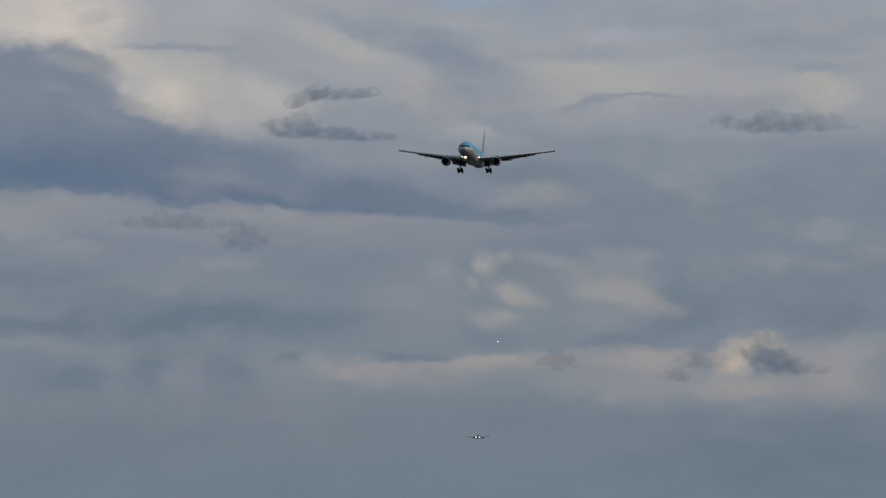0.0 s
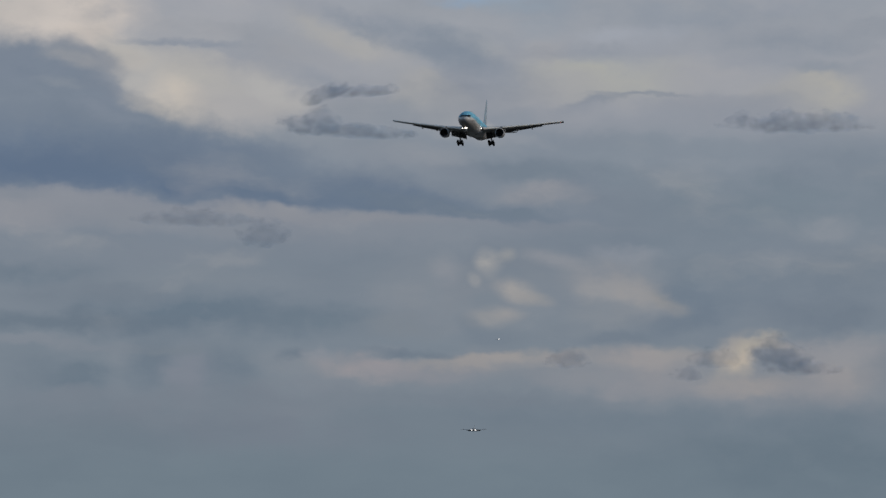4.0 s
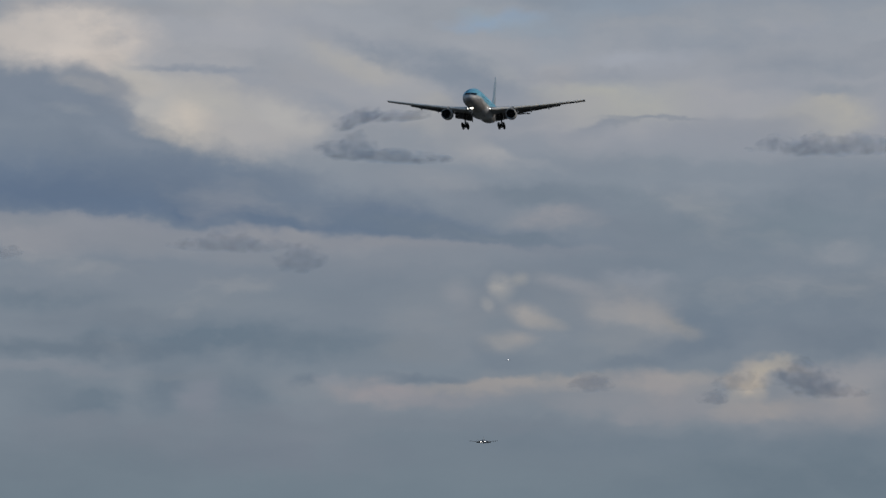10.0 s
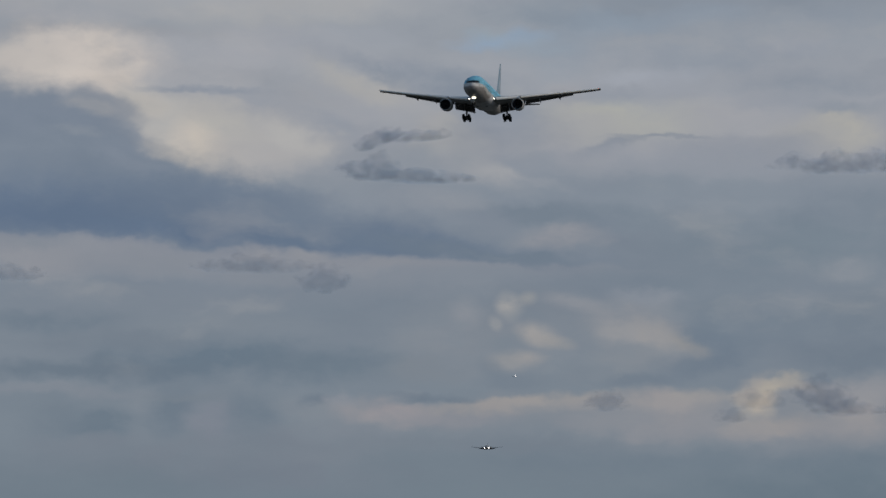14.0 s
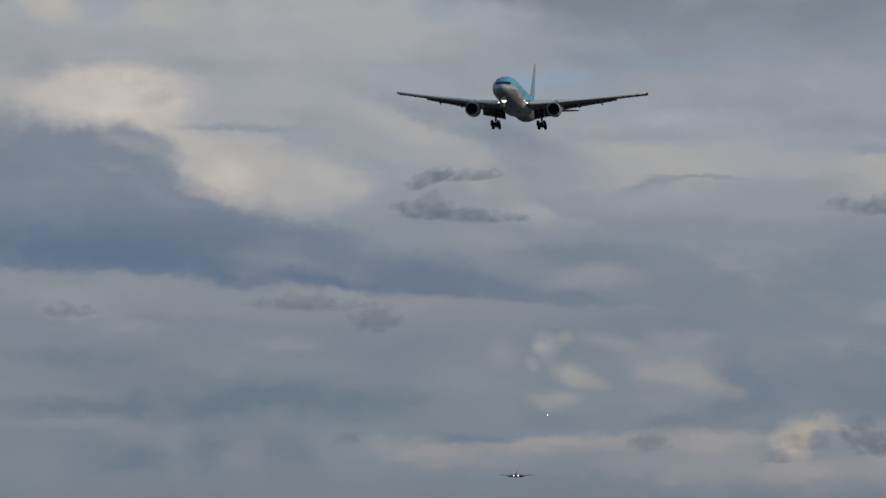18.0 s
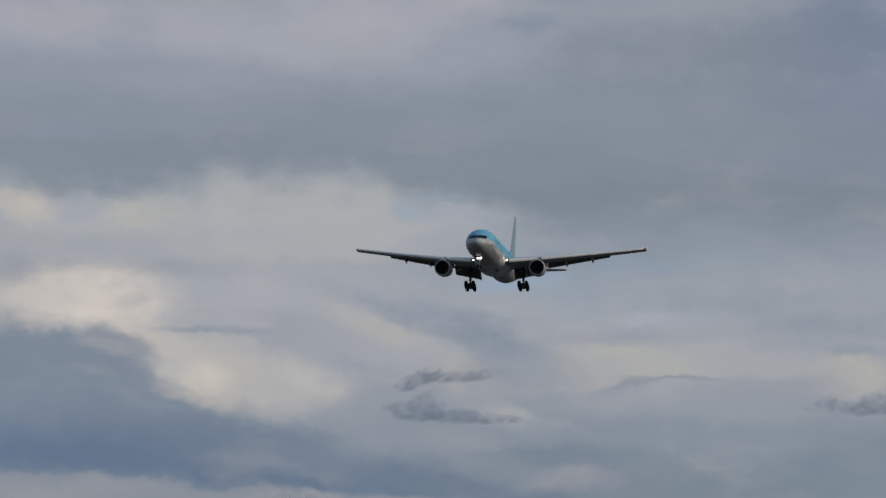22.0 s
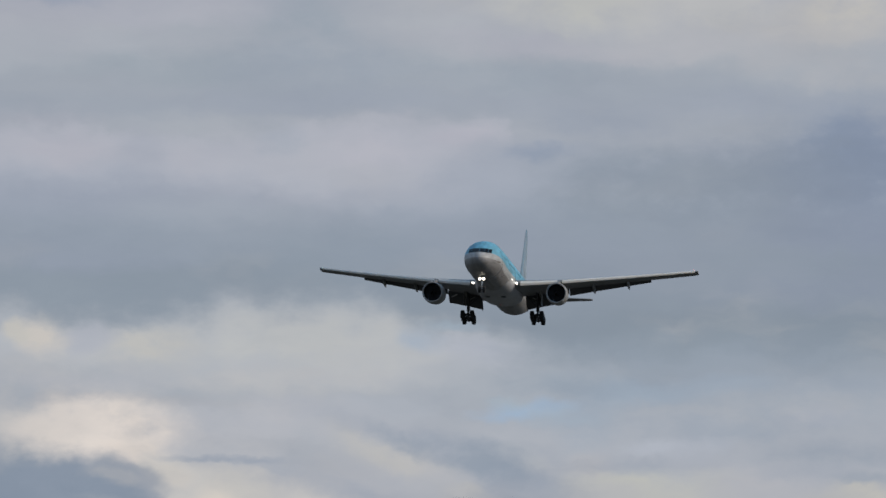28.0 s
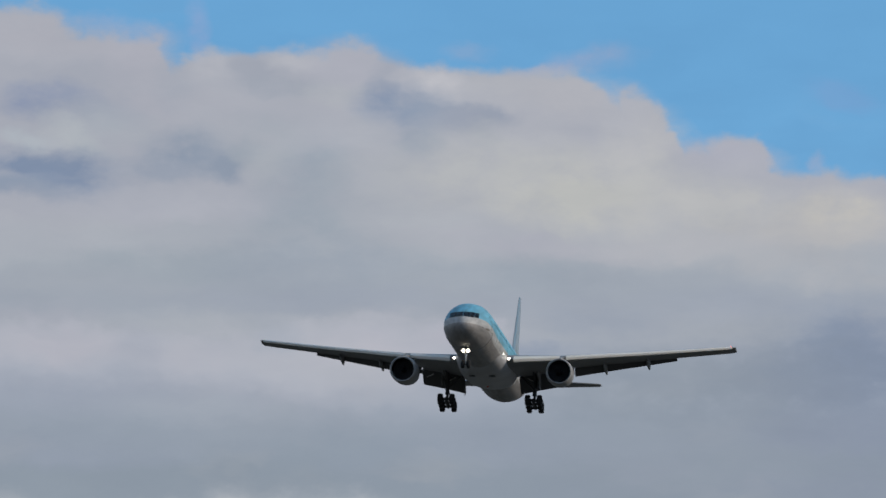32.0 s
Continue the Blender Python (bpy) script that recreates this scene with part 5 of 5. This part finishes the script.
def build_airliner():
    plane = tagged(new("airliner"), "white and sky-blue twin-engine airliner on final approach, gear down", "airplane")
    stations = [0.0, 0.04, 0.12, 0.22, 0.35, 0.55, 0.8, 1.1, 1.5, 1.9, 2.4, 3.0, 3.6, 4.3, 5.0, 6.0, 7.0, 8.0, 9.2, 11, 14, 18, 22, 27, 32, 37, 42, 47, 50, 52, 54, 56, 58, 60, 62, 64, 66, 68, 70, 71.4, 72.4, 73]
    part("fuselage", loft([[skin(y, 2 * math.pi * i / 48) for i in range(48)] for y in stations]), FUSELAGE_PAINT, plane, "sky-blue over white painted fuselage")
    # wing-body fairing
    rings = []
    for y, w, deep in ((18, 2.1, 1.35), (20.5, 2.6, 1.8), (23, 3.0, 2.2), (26, 3.35, 2.5), (29, 3.5, 2.66), (33.5, 3.52, 2.68), (36.5, 3.4, 2.5), (39.5, 3.1, 2.15), (43, 2.6, 1.6)):
        ring = []
        for i in range(36):
            a = math.pi * i / 35
            ring.append((w * math.cos(a) * (1 - 0.10 * abs(math.sin(a))), y, -1.9 - deep * math.sin(a) ** 0.62))
        rings.append(ring)
    part("belly_fairing", loft(rings), CLEAN_WHITE, plane, "white wing-body fairing")
    for s in (-1, 1):
        part("pack_inlet", block(0.75, 1.0, 0.08, (1.25 * s, 26.0, -4.30), 0.02), DARK_GREY, plane, "dark air inlet slot", smooth=False)
    # cockpit windows
    for s in (-1, 1):
        for x0, x1, z0, z1 in ((0.03, 0.78, 0.24, 0.96), (0.82, 1.30, 0.25, 1.00), (1.34, 1.78, 0.30, 0.98)):
            part("cockpit_window", nose_pane(x0, x1, z0, z1, -0.05, s), GLASS, plane, "dark cockpit window")
    # cabin windows, doors and markings
    for s in (-1, 1):
        panes = []
        y = 10.5
        while y < 58:
            if not (15.2 < y < 17 or 25 < y < 26.6 or 40 < y < 41.6):
                c = Vector(skin(y, s * radians(79), 0.012))
                panes.append(block(0.03, 0.24, 0.30, c))
            y += 0.533
        tagged(part("cabin_windows", join(*panes), CABIN_GLASS, plane, "row of dark cabin windows", smooth=False), kind="stuff")
        for y in (7.4, 16.0, 25.8, 40.8, 57.5):
            door = part("cabin_door", patch(y, y + 1.07, s * 64, s * 103, 0.022, 3, 6), FUSELAGE_PAINT, plane)
            part("door_frame", patch(y - 0.07, y + 1.14, s * 62.6, s * 104.4, 0.010, 3, 6), DARK_GREY, door)
        part("nose_marking", patch(4.3, 6.2, s * 98, s * 103, 0.012, 4, 2), SMUDGE, plane, "small grey-brown marking")
        part("probe", rod(skin(3.0, s * radians(96), 0.0), Vector(skin(3.0, s * radians(96), 0.16)) + Vector((0, -0.15, 0)), 0.025, 8), STEEL, plane)
    for y in (8.6, 13.4, 18.9, 24.2):
        part("panel_seam", patch(y, y + 0.05, 104, 256, 0.006, 1, 24), SEAM, plane)
    for y, a in ((9.6, 168), (11.2, 196), (14.6, 176), (16.2, 205), (20.6, 186), (23.0, 160)):
        part("access_panel", patch(y, y + 0.9, a, a + 9, 0.010, 2, 3), SEAM, plane, "grey belly access panel")
    part("radome_seam", patch(1.52, 1.56, -180, 180, 0.005, 1, 48), SEAM, plane)
    for y in (13.0, 30.0, 47.0):
        part("blade_antenna", loft([[(b, y + a, z) for a, b in foil(c, 0.12, 5, 0)] for z, c in ((2.3, 0.5), (2.7, 0.3))]), WHITE, plane)
    part("belly_antenna", loft([[(b, 44.5 + a, z) for a, b in foil(c, 0.12, 5, 0)] for z, c in ((-3.8, 0.5), (-4.5, 0.25))]), DARK_GREY, plane)
    part("beacon", lathe([(-0.1, 0.04), (0, 0.13), (0.1, 0.04)], 14), BEACON, plane, "red belly beacon").location = (0, 33.0, -4.60)
    for s, r in ((1, 0.13), (-1, 0.08)):
        part("fairing_light", lamp_disc(r), LAMP_SMALL, plane, "lit white runway turnoff light").location = (2.85 * s, 22.6, -1.95)
    for s in (-1, 1):
        build_wing(plane, s)
        build_engine(plane, s)
        build_main_gear(plane, s)
    build_nose_gear(plane)
    build_tail(plane)
    return plane


# ---- small twin behind it ----
def build_twin():
    plane = tagged(new("light_aircraft"), "small dark twin-engine aircraft with lit landing lights", "airplane")
    body = [(0, 0.05), (0.3, 0.34), (1.0, 0.58), (2.2, 0.72), (5, 0.72), (7.5, 0.45), (9.8, 0.14)]
    part("fuselage", loft([[(r * math.sin(2 * math.pi * i / 20), y, 0.25 * (y > 5) * (y - 5) / 5 + r * 1.1 * math.cos(2 * math.pi * i / 20)) for i in range(20)] for y, r in body]), TWIN_PAINT, plane)
    part("windscreen", block(0.9, 0.5, 0.3, (0, 1.5, 0.58), 0.08), GLASS, plane)
    for s in (-1, 1):
        wing = part("wing", loft([[(s * x, y + a, z + b) for a, b in foil(c, 0.16, 7)] for x, y, z, c in ((0, 3.2, -0.35, 2.2), (2.2, 3.25, -0.15, 2.0), (5.9, 3.75, 0.26, 1.1), (6.45, 3.95, 0.32, 0.7))]), TWIN_PAINT, plane)
        part("flap", loft([[(s * x, y + a, z + b - a * 0.5) for a, b in foil(c, 0.12, 5)] for x, y, z, c in ((0.7, 5.3, -0.35, 0.7), (3.2, 5.1, -0.1, 0.55))]), TWIN_PAINT, wing)
        nac = part("engine", lathe([(0, 0.14), (0.25, 0.32), (1.2, 0.38), (2.6, 0.26), (3.4, 0.06)], 18), TWIN_PAINT, plane)
        nac.location = (s * 1.75, 2.2, -0.12)
        part("propeller", join(*[rod((0, -0.1, 0), (0.95 * math.cos(2.094 * k), -0.1, 0.95 * math.sin(2.094 * k)), 0.06, 6, 0.03) for k in range(3)]), STEEL, nac)
        part("landing_light", lamp_disc(0.22), LAMP_TWIN, plane, "lit white landing light").location = (s * 0.85, 2.0, -0.22)
        part("tailplane", loft([[(s * x, y + a, z + b) for a, b in foil(c, 0.1, 6, 0)] for x, y, z, c in ((0, 8.6, 0.5, 1.2), (2.2, 8.9, 0.55, 0.8))]), TWIN_PAINT, plane)
    part("fin", loft([[(b, y + a, z) for a, b in foil(c, 0.12, 6, 0)] for y, z, c in ((7.8, 0.5, 1.9), (9.1, 2.5, 1.0))]), TWIN_PAINT, plane)
    return plane


TWIN_PAINT = material("twin_paint", (0.24, 0.25, 0.27), 0.5, vary=0.1)
LAMP_TWIN = material("twin_lamp", (1, 1, 1), 0.3, glow=((1.0, 0.95, 0.9), 2.2))


# ---- the speck: a far-off aircraft with one lamp ----
def build_speck():
    plane = tagged(new("distant_aircraft"), "tiny pale distant aircraft with a lit lamp", "airplane")
    part("fuselage", loft([[(r * math.sin(2 * math.pi * i / 14), y, r * math.cos(2 * math.pi * i / 14)) for i in range(14)] for y, r in ((0, 0.04), (0.3, 0.2), (1.2, 0.26), (3.0, 0.2), (4.2, 0.05))]), TWIN_PAINT, plane)
    for s in (-1, 1):
        part("wing", loft([[(s * x, y + a, z + b) for a, b in foil(c, 0.14, 6)] for x, y, z, c in ((0, 1.2, -0.1, 0.9), (1.6, 1.6, 0.02, 0.45))]), TWIN_PAINT, plane)
    part("fin", loft([[(b, y + a, z) for a, b in foil(c, 0.12, 5, 0)] for y, z, c in ((3.3, 0.1, 0.8), (3.9, 0.75, 0.4))]), TWIN_PAINT, plane)
    part("landing_light", lamp_disc(0.24), LAMP_TWIN, plane, "lit white landing light").location = (0.35, -0.1, 0.1)
    return plane


jet = build_airliner()
follower = build_twin()
speck = build_speck()

# ---- low ragged clouds that drift with the wind ----
def cloud_material(name, density):
    """Mist that thins out with the body's own depth, raggedly."""
    m = bpy.data.materials.new(name)
    m.use_nodes = True
    n, l = m.node_tree.nodes, m.node_tree.links
    n.clear()
    coord = node("ShaderNodeTexCoord", n, l).outputs
    own = node("ShaderNodeObjectInfo", n, l).outputs["Random"]
    shift = node("ShaderNodeMath", n, l, ((0, own), (1, 50.0)), operation="MULTIPLY").outputs[0]
    flatter = node("ShaderNodeVectorMath", n, l, ((0, coord["Object"]), (1, (1.0, 0.4, 1.5))), operation="MULTIPLY").outputs[0]
    rough = node("ShaderNodeTexNoise", n, l, (("Vector", flatter), ("W", shift), ("Scale", 0.13), ("Detail", 3.0), ("Roughness", 0.5)), noise_dimensions="4D").outputs["Fac"]
    deep = node("ShaderNodeSeparateXYZ", n, l, ((0, coord["Generated"]),)).outputs[1]
    half = node("ShaderNodeMath", n, l, ((0, node("ShaderNodeMath", n, l, ((0, deep), (1, 0.5)), operation="SUBTRACT").outputs[0]),), operation="ABSOLUTE").outputs[0]
    ragged = node("ShaderNodeMath", n, l, ((0, rough), (1, 1.1), (2, half)), operation="MULTIPLY_ADD").outputs[0]
    alpha = node("ShaderNodeMapRange", n, l, ((0, ragged), (1, 0.68), (2, 1.22), (3, 0.0), (4, density)), interpolation_type="SMOOTHSTEP").outputs[0]
    clear = node("ShaderNodeBsdfTransparent", n, l)
    mist = node("ShaderNodeBsdfDiffuse", n, l, (("Color", (0.30, 0.48, 0.67, 1.0)),))
    mix = node("ShaderNodeMixShader", n, l, ((0, alpha), (1, clear.outputs[0]), (2, mist.outputs[0])))
    node("ShaderNodeOutputMaterial", n, l, ((0, mix.outputs[0]),))
    return m


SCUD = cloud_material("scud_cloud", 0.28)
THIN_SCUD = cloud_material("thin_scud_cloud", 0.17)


def build_scud(half_width, half_height, humps, seed, thin=False):
    """A flat-based cloud body with humps along its top; its rim fades away raggedly."""
    bm = bmesh.new()
    bmesh.ops.create_icosphere(bm, subdivisions=5, radius=1.0)
    for q in bm.verts:
        c = q.co.copy()
        hump = 0.72 + 0.75 * (0.5 + noise.noise(Vector((c.x * humps, seed * 5.7, 0)))) + 0.15 * noise.noise(c * 6 + Vector((seed, 0, 0)))
        side = 1 + 0.12 * noise.noise(Vector((0, c.z * 2.0, seed * 3.1)))
        q.co = Vector((c.x * half_width * side, c.y * half_width * 0.25, c.z * half_height * (hump if c.z > 0 else 0.55))) * 0.9
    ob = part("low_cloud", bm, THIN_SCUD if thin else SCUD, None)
    return tagged(ob, "small faint ragged grey scud cloud" if thin else "small ragged grey scud cloud drifting low", "cloud", group="drifting scud clouds")


scud_0 = build_scud(25.0, 11.0, 1.6, 0)
scud_1 = build_scud(42.0, 6.0, 3.0, 1)
scud_2 = build_scud(20.0, 7.0, 1.6, 2)
scud_3 = build_scud(30.0, 5.5, 2.0, 3)
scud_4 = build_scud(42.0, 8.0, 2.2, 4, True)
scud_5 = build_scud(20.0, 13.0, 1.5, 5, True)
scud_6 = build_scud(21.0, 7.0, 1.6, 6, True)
scud_7 = build_scud(58.0, 10.0, 4.2, 7)
scud_8 = build_scud(27.0, 14.0, 1.5, 8)
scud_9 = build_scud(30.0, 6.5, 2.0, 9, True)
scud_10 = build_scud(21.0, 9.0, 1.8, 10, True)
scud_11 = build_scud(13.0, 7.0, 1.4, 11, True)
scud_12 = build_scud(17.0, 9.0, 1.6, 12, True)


def motions():
    walk(jet, [
        (0.0, pose(42.90, 3228.40, 265.10, -1.131, 0.706, -7.242)),
        (0.5, pose(42.15, 3193.96, 263.30, -1.131, 0.683, -7.231)),
        (1.0, pose(41.99, 3159.50, 261.87, -1.131, 0.660, -7.221)),
        (1.5, pose(41.15, 3125.06, 260.05, -1.131, 0.637, -7.210)),
        (2.0, pose(40.60, 3090.61, 258.37, -1.131, 0.615, -7.199)),
        (2.5, pose(39.49, 3056.19, 256.85, -1.131, 0.592, -7.188)),
        (3.0, pose(39.11, 3021.80, 254.54, -1.131, 0.569, -7.178)),
        (3.5, pose(38.68, 2987.31, 253.57, -1.131, 0.546, -7.167)),
        (5.5, pose(36.23, 2849.56, 246.88, -1.131, 0.454, -7.124)),
        (6.0, pose(35.59, 2815.14, 245.05, -1.131, 0.431, -7.113)),
        (6.5, pose(34.97, 2780.70, 243.51, -1.131, 0.393, -7.126)),
        (7.0, pose(34.49, 2746.24, 242.08, -1.131, 0.355, -7.140)),
        (7.5, pose(33.83, 2711.81, 240.52, -1.131, 0.318, -7.153)),
        (8.0, pose(33.36, 2677.37, 238.78, -1.131, 0.280, -7.167)),
        (8.5, pose(32.49, 2642.94, 237.10, -1.131, 0.242, -7.180)),
        (9.0, pose(32.00, 2608.53, 235.18, -1.131, 0.204, -7.194)),
        (9.5, pose(31.26, 2574.09, 233.64, -1.131, 0.224, -7.192)),
        (10.0, pose(30.67, 2539.68, 231.53, -1.131, 0.245, -7.191)),
        (10.5, pose(30.25, 2505.24, 229.94, -1.131, 0.265, -7.190)),
        (11.0, pose(29.69, 2470.82, 228.11, -1.131, 0.285, -7.188)),
        (11.5, pose(29.04, 2436.43, 225.97, -1.131, 0.306, -7.187)),
        (12.0, pose(28.32, 2402.03, 223.86, -1.131, 0.326, -7.185)),
        (12.5, pose(27.77, 2367.63, 221.76, -1.131, 0.346, -7.184)),
        (13.0, pose(27.28, 2333.23, 219.55, -1.131, 0.366, -7.182)),
        (13.5, pose(26.57, 2298.85, 217.39, -1.131, 0.364, -7.177)),
        (14.0, pose(25.99, 2264.46, 215.21, -1.131, 0.362, -7.172)),
        (14.5, pose(25.47, 2230.07, 213.11, -1.131, 0.360, -7.167)),
        (15.0, pose(24.91, 2195.66, 211.01, -1.131, 0.357, -7.162)),
        (15.5, pose(24.12, 2161.27, 208.88, -1.131, 0.355, -7.156)),
        (17.5, pose(21.84, 2023.69, 200.52, -1.131, 0.796, -7.136)),
        (18.0, pose(20.96, 1989.30, 198.45, -1.131, 0.703, -7.130)),
        (18.5, pose(20.50, 1954.93, 196.14, -1.131, 0.566, -7.125)),
        (19.0, pose(20.18, 1920.53, 194.04, -1.131, 0.159, -7.120)),
        (19.5, pose(19.82, 1886.14, 191.78, -1.131, 0.295, -7.145)),
        (20.0, pose(19.48, 1851.77, 189.59, -1.131, 0.791, -7.171)),
        (20.5, pose(19.01, 1817.39, 187.46, -1.131, 1.197, -7.196)),
        (21.0, pose(18.82, 1783.03, 185.10, -1.131, 1.154, -7.222)),
        (21.5, pose(18.24, 1748.64, 183.04, -1.131, 0.838, -7.251)),
        (22.0, pose(17.73, 1714.26, 181.07, -1.131, 0.522, -7.281)),
        (22.5, pose(17.36, 1679.87, 178.74, -1.131, 0.566, -7.310)),
        (23.0, pose(16.85, 1645.48, 176.90, -1.131, 0.565, -7.339)),
        (23.5, pose(16.62, 1611.08, 174.78, -1.131, 0.762, -7.285)),
        (24.0, pose(16.19, 1576.68, 172.92, -1.131, 0.419, -7.231)),
        (24.5, pose(15.83, 1542.32, 170.67, -1.131, 0.616, -7.177)),
        (25.0, pose(15.12, 1507.90, 168.91, -1.131, 0.813, -7.123)),
        (25.5, pose(14.33, 1473.53, 166.91, -1.131, 1.010, -7.069)),
        (26.0, pose(13.77, 1439.16, 164.74, -1.131, 1.252, -7.015)),
        (26.5, pose(13.44, 1404.79, 162.57, -1.131, 1.379, -6.921)),
        (28.5, pose(12.08, 1267.31, 154.02, -1.131, 1.391, -6.758)),
        (29.0, pose(11.72, 1232.90, 152.25, -1.131, 1.421, -6.679)),
        (29.5, pose(10.91, 1198.49, 150.50, -1.131, 1.451, -6.595)),
        (30.0, pose(10.25, 1164.11, 148.46, -1.131, 1.525, -6.510)),
        (30.5, pose(9.61, 1129.77, 146.13, -1.131, 1.844, -6.487)),
        (31.0, pose(9.24, 1095.37, 144.27, -1.131, 1.802, -6.464)),
        (31.5, pose(8.46, 1060.99, 142.27, -1.131, 1.671, -6.441)),
        (32.0, pose(8.22, 1026.62, 140.20, -1.131, 1.449, -6.418)),
    ])
    walk(follower, [
        (0.0, pose(65.80, 4414.65, 208.88, 0, 0, -4.00)),
        (1.0, pose(64.36, 4346.67, 207.16, 0, 0, -4.00)),
        (2.0, pose(62.50, 4278.75, 204.28, 0, 0, -4.00)),
        (3.0, pose(60.53, 4210.84, 201.24, 0, 0, -4.00)),
        (6.0, pose(56.49, 4006.99, 193.95, 0, 0, -4.00)),
        (7.0, pose(56.04, 3939.02, 191.75, 0, 0, -4.00)),
        (8.0, pose(54.54, 3871.04, 189.88, 0, 0, -4.00)),
        (9.0, pose(52.48, 3803.10, 187.52, 0, 0, -4.00)),
        (10.0, pose(51.02, 3735.16, 184.96, 0, 0, -4.00)),
        (11.0, pose(49.39, 3667.16, 183.66, 0, 0, -4.00)),
        (12.0, pose(47.92, 3599.22, 180.87, 0, 0, -4.00)),
        (13.0, pose(46.43, 3531.25, 179.03, 0, 0, -4.00)),
        (14.0, pose(45.16, 3463.27, 177.06, 0, 0, -4.00)),
        (15.0, pose(43.84, 3395.32, 174.57, 0, 0, -4.00)),
        (18.0, pose(39.17, 3191.43, 167.92, 0, 0, -4.00)),
        (20.0, pose(37.29, 3055.61, 161.33, 0, 0, -4.00)),
        (24.0, pose(32.44, 2783.85, 150.30, 0, 0, -4.00)),
        (28.0, pose(27.90, 2512.12, 138.64, 0, 0, -4.00)),
        (32.0, pose(23.65, 2240.41, 126.38, 0, 0, -4.00)),
    ])
    walk(speck, [
        (0.0, pose(83.60, 4851.07, 284.09, 0, 0, 0.00)),
        (6.0, pose(79.96, 4743.24, 278.87, 0, 0, 0.00)),
        (9.0, pose(77.77, 4689.28, 277.01, 0, 0, 0.00)),
        (10.0, pose(77.65, 4671.31, 275.97, 0, 0, 0.00)),
        (11.0, pose(77.17, 4653.26, 276.47, 0, 0, 0.00)),
        (12.0, pose(76.46, 4635.36, 274.34, 0, 0, 0.00)),
        (13.0, pose(75.99, 4617.36, 273.83, 0, 0, 0.00)),
        (14.0, pose(75.70, 4599.37, 273.25, 0, 0, 0.00)),
        (15.0, pose(74.76, 4581.39, 272.54, 0, 0, 0.00)),
        (18.0, pose(72.25, 4527.50, 269.62, 0, 0, 0.00)),
        (19.0, pose(71.14, 4509.53, 268.98, 0, 0, 0.00)),
        (20.0, pose(71.33, 4491.54, 268.20, 0, 0, 0.00)),
        (24.0, pose(68.88, 4419.63, 264.91, 0, 0, 0.00)),
        (28.0, pose(66.48, 4347.73, 261.59, 0, 0, 0.00)),
        (32.0, pose(64.12, 4275.83, 258.25, 0, 0, 0.00)),
    ])

    walk(scud_0, [(0, pose(-34.6, 4883.0, 408.5, 0, 0, 0.406)), (32, pose(38.5, 4882.9, 408.5, 0, 0, -0.452))])
    walk(scud_1, [(0, pose(-9.4, 4883.4, 404.8, 0, 2, 0.110)), (32, pose(63.8, 4883.0, 404.8, 0, 2, -0.748))])
    walk(scud_2, [(0, pose(-25.7, 4881.5, 426.4, 0, -20, 0.302)), (32, pose(37.0, 4881.4, 426.4, 0, -20, -0.434))])
    walk(scud_3, [(0, pose(-6.0, 4881.4, 428.3, 0, -4, 0.071)), (32, pose(56.6, 4881.1, 428.3, 0, -4, -0.664))])
    walk(scud_4, [(0, pose(-102.8, 4886.2, 354.0, 0, 0, 1.205)), (32, pose(-29.6, 4887.2, 354.0, 0, 0, 0.348))])
    walk(scud_5, [(0, pose(-62.9, 4887.6, 344.5, 0, 0, 0.737)), (32, pose(10.3, 4888.0, 344.5, 0, 0, -0.121))])
    walk(scud_6, [(0, pose(-236.2, 4882.0, 349.2, 0, 0, 2.769)), (32, pose(-168.3, 4884.8, 349.2, 0, 0, 1.973))])
    walk(scud_7, [(0, pose(248.9, 4876.6, 410.6, 0, 0, -2.922)), (32, pose(306.3, 4873.3, 410.6, 0, 0, -3.596))])
    walk(scud_8, [(0, pose(241.5, 4886.4, 275.2, 0, 10, -2.830)), (32, pose(283.4, 4884.1, 275.2, 0, 10, -3.320))])
    walk(scud_9, [(0, pose(255.2, 4886.0, 269.3, 0, 0, -2.990)), (32, pose(297.0, 4883.7, 269.3, 0, 0, -3.481))])
    walk(scud_10, [(0, pose(203.0, 4888.2, 274.4, 0, 0, -2.378)), (32, pose(244.8, 4886.3, 274.4, 0, 0, -2.868))])
    walk(scud_11, [(0, pose(186.0, 4889.3, 265.7, 0, 0, -2.179)), (32, pose(227.8, 4887.6, 265.7, 0, 0, -2.669))])
    walk(scud_12, [(0, pose(119.6, 4891.0, 273.8, 0, 0, -1.401)), (32, pose(151.0, 4890.1, 273.8, 0, 0, -1.769))])

motions()
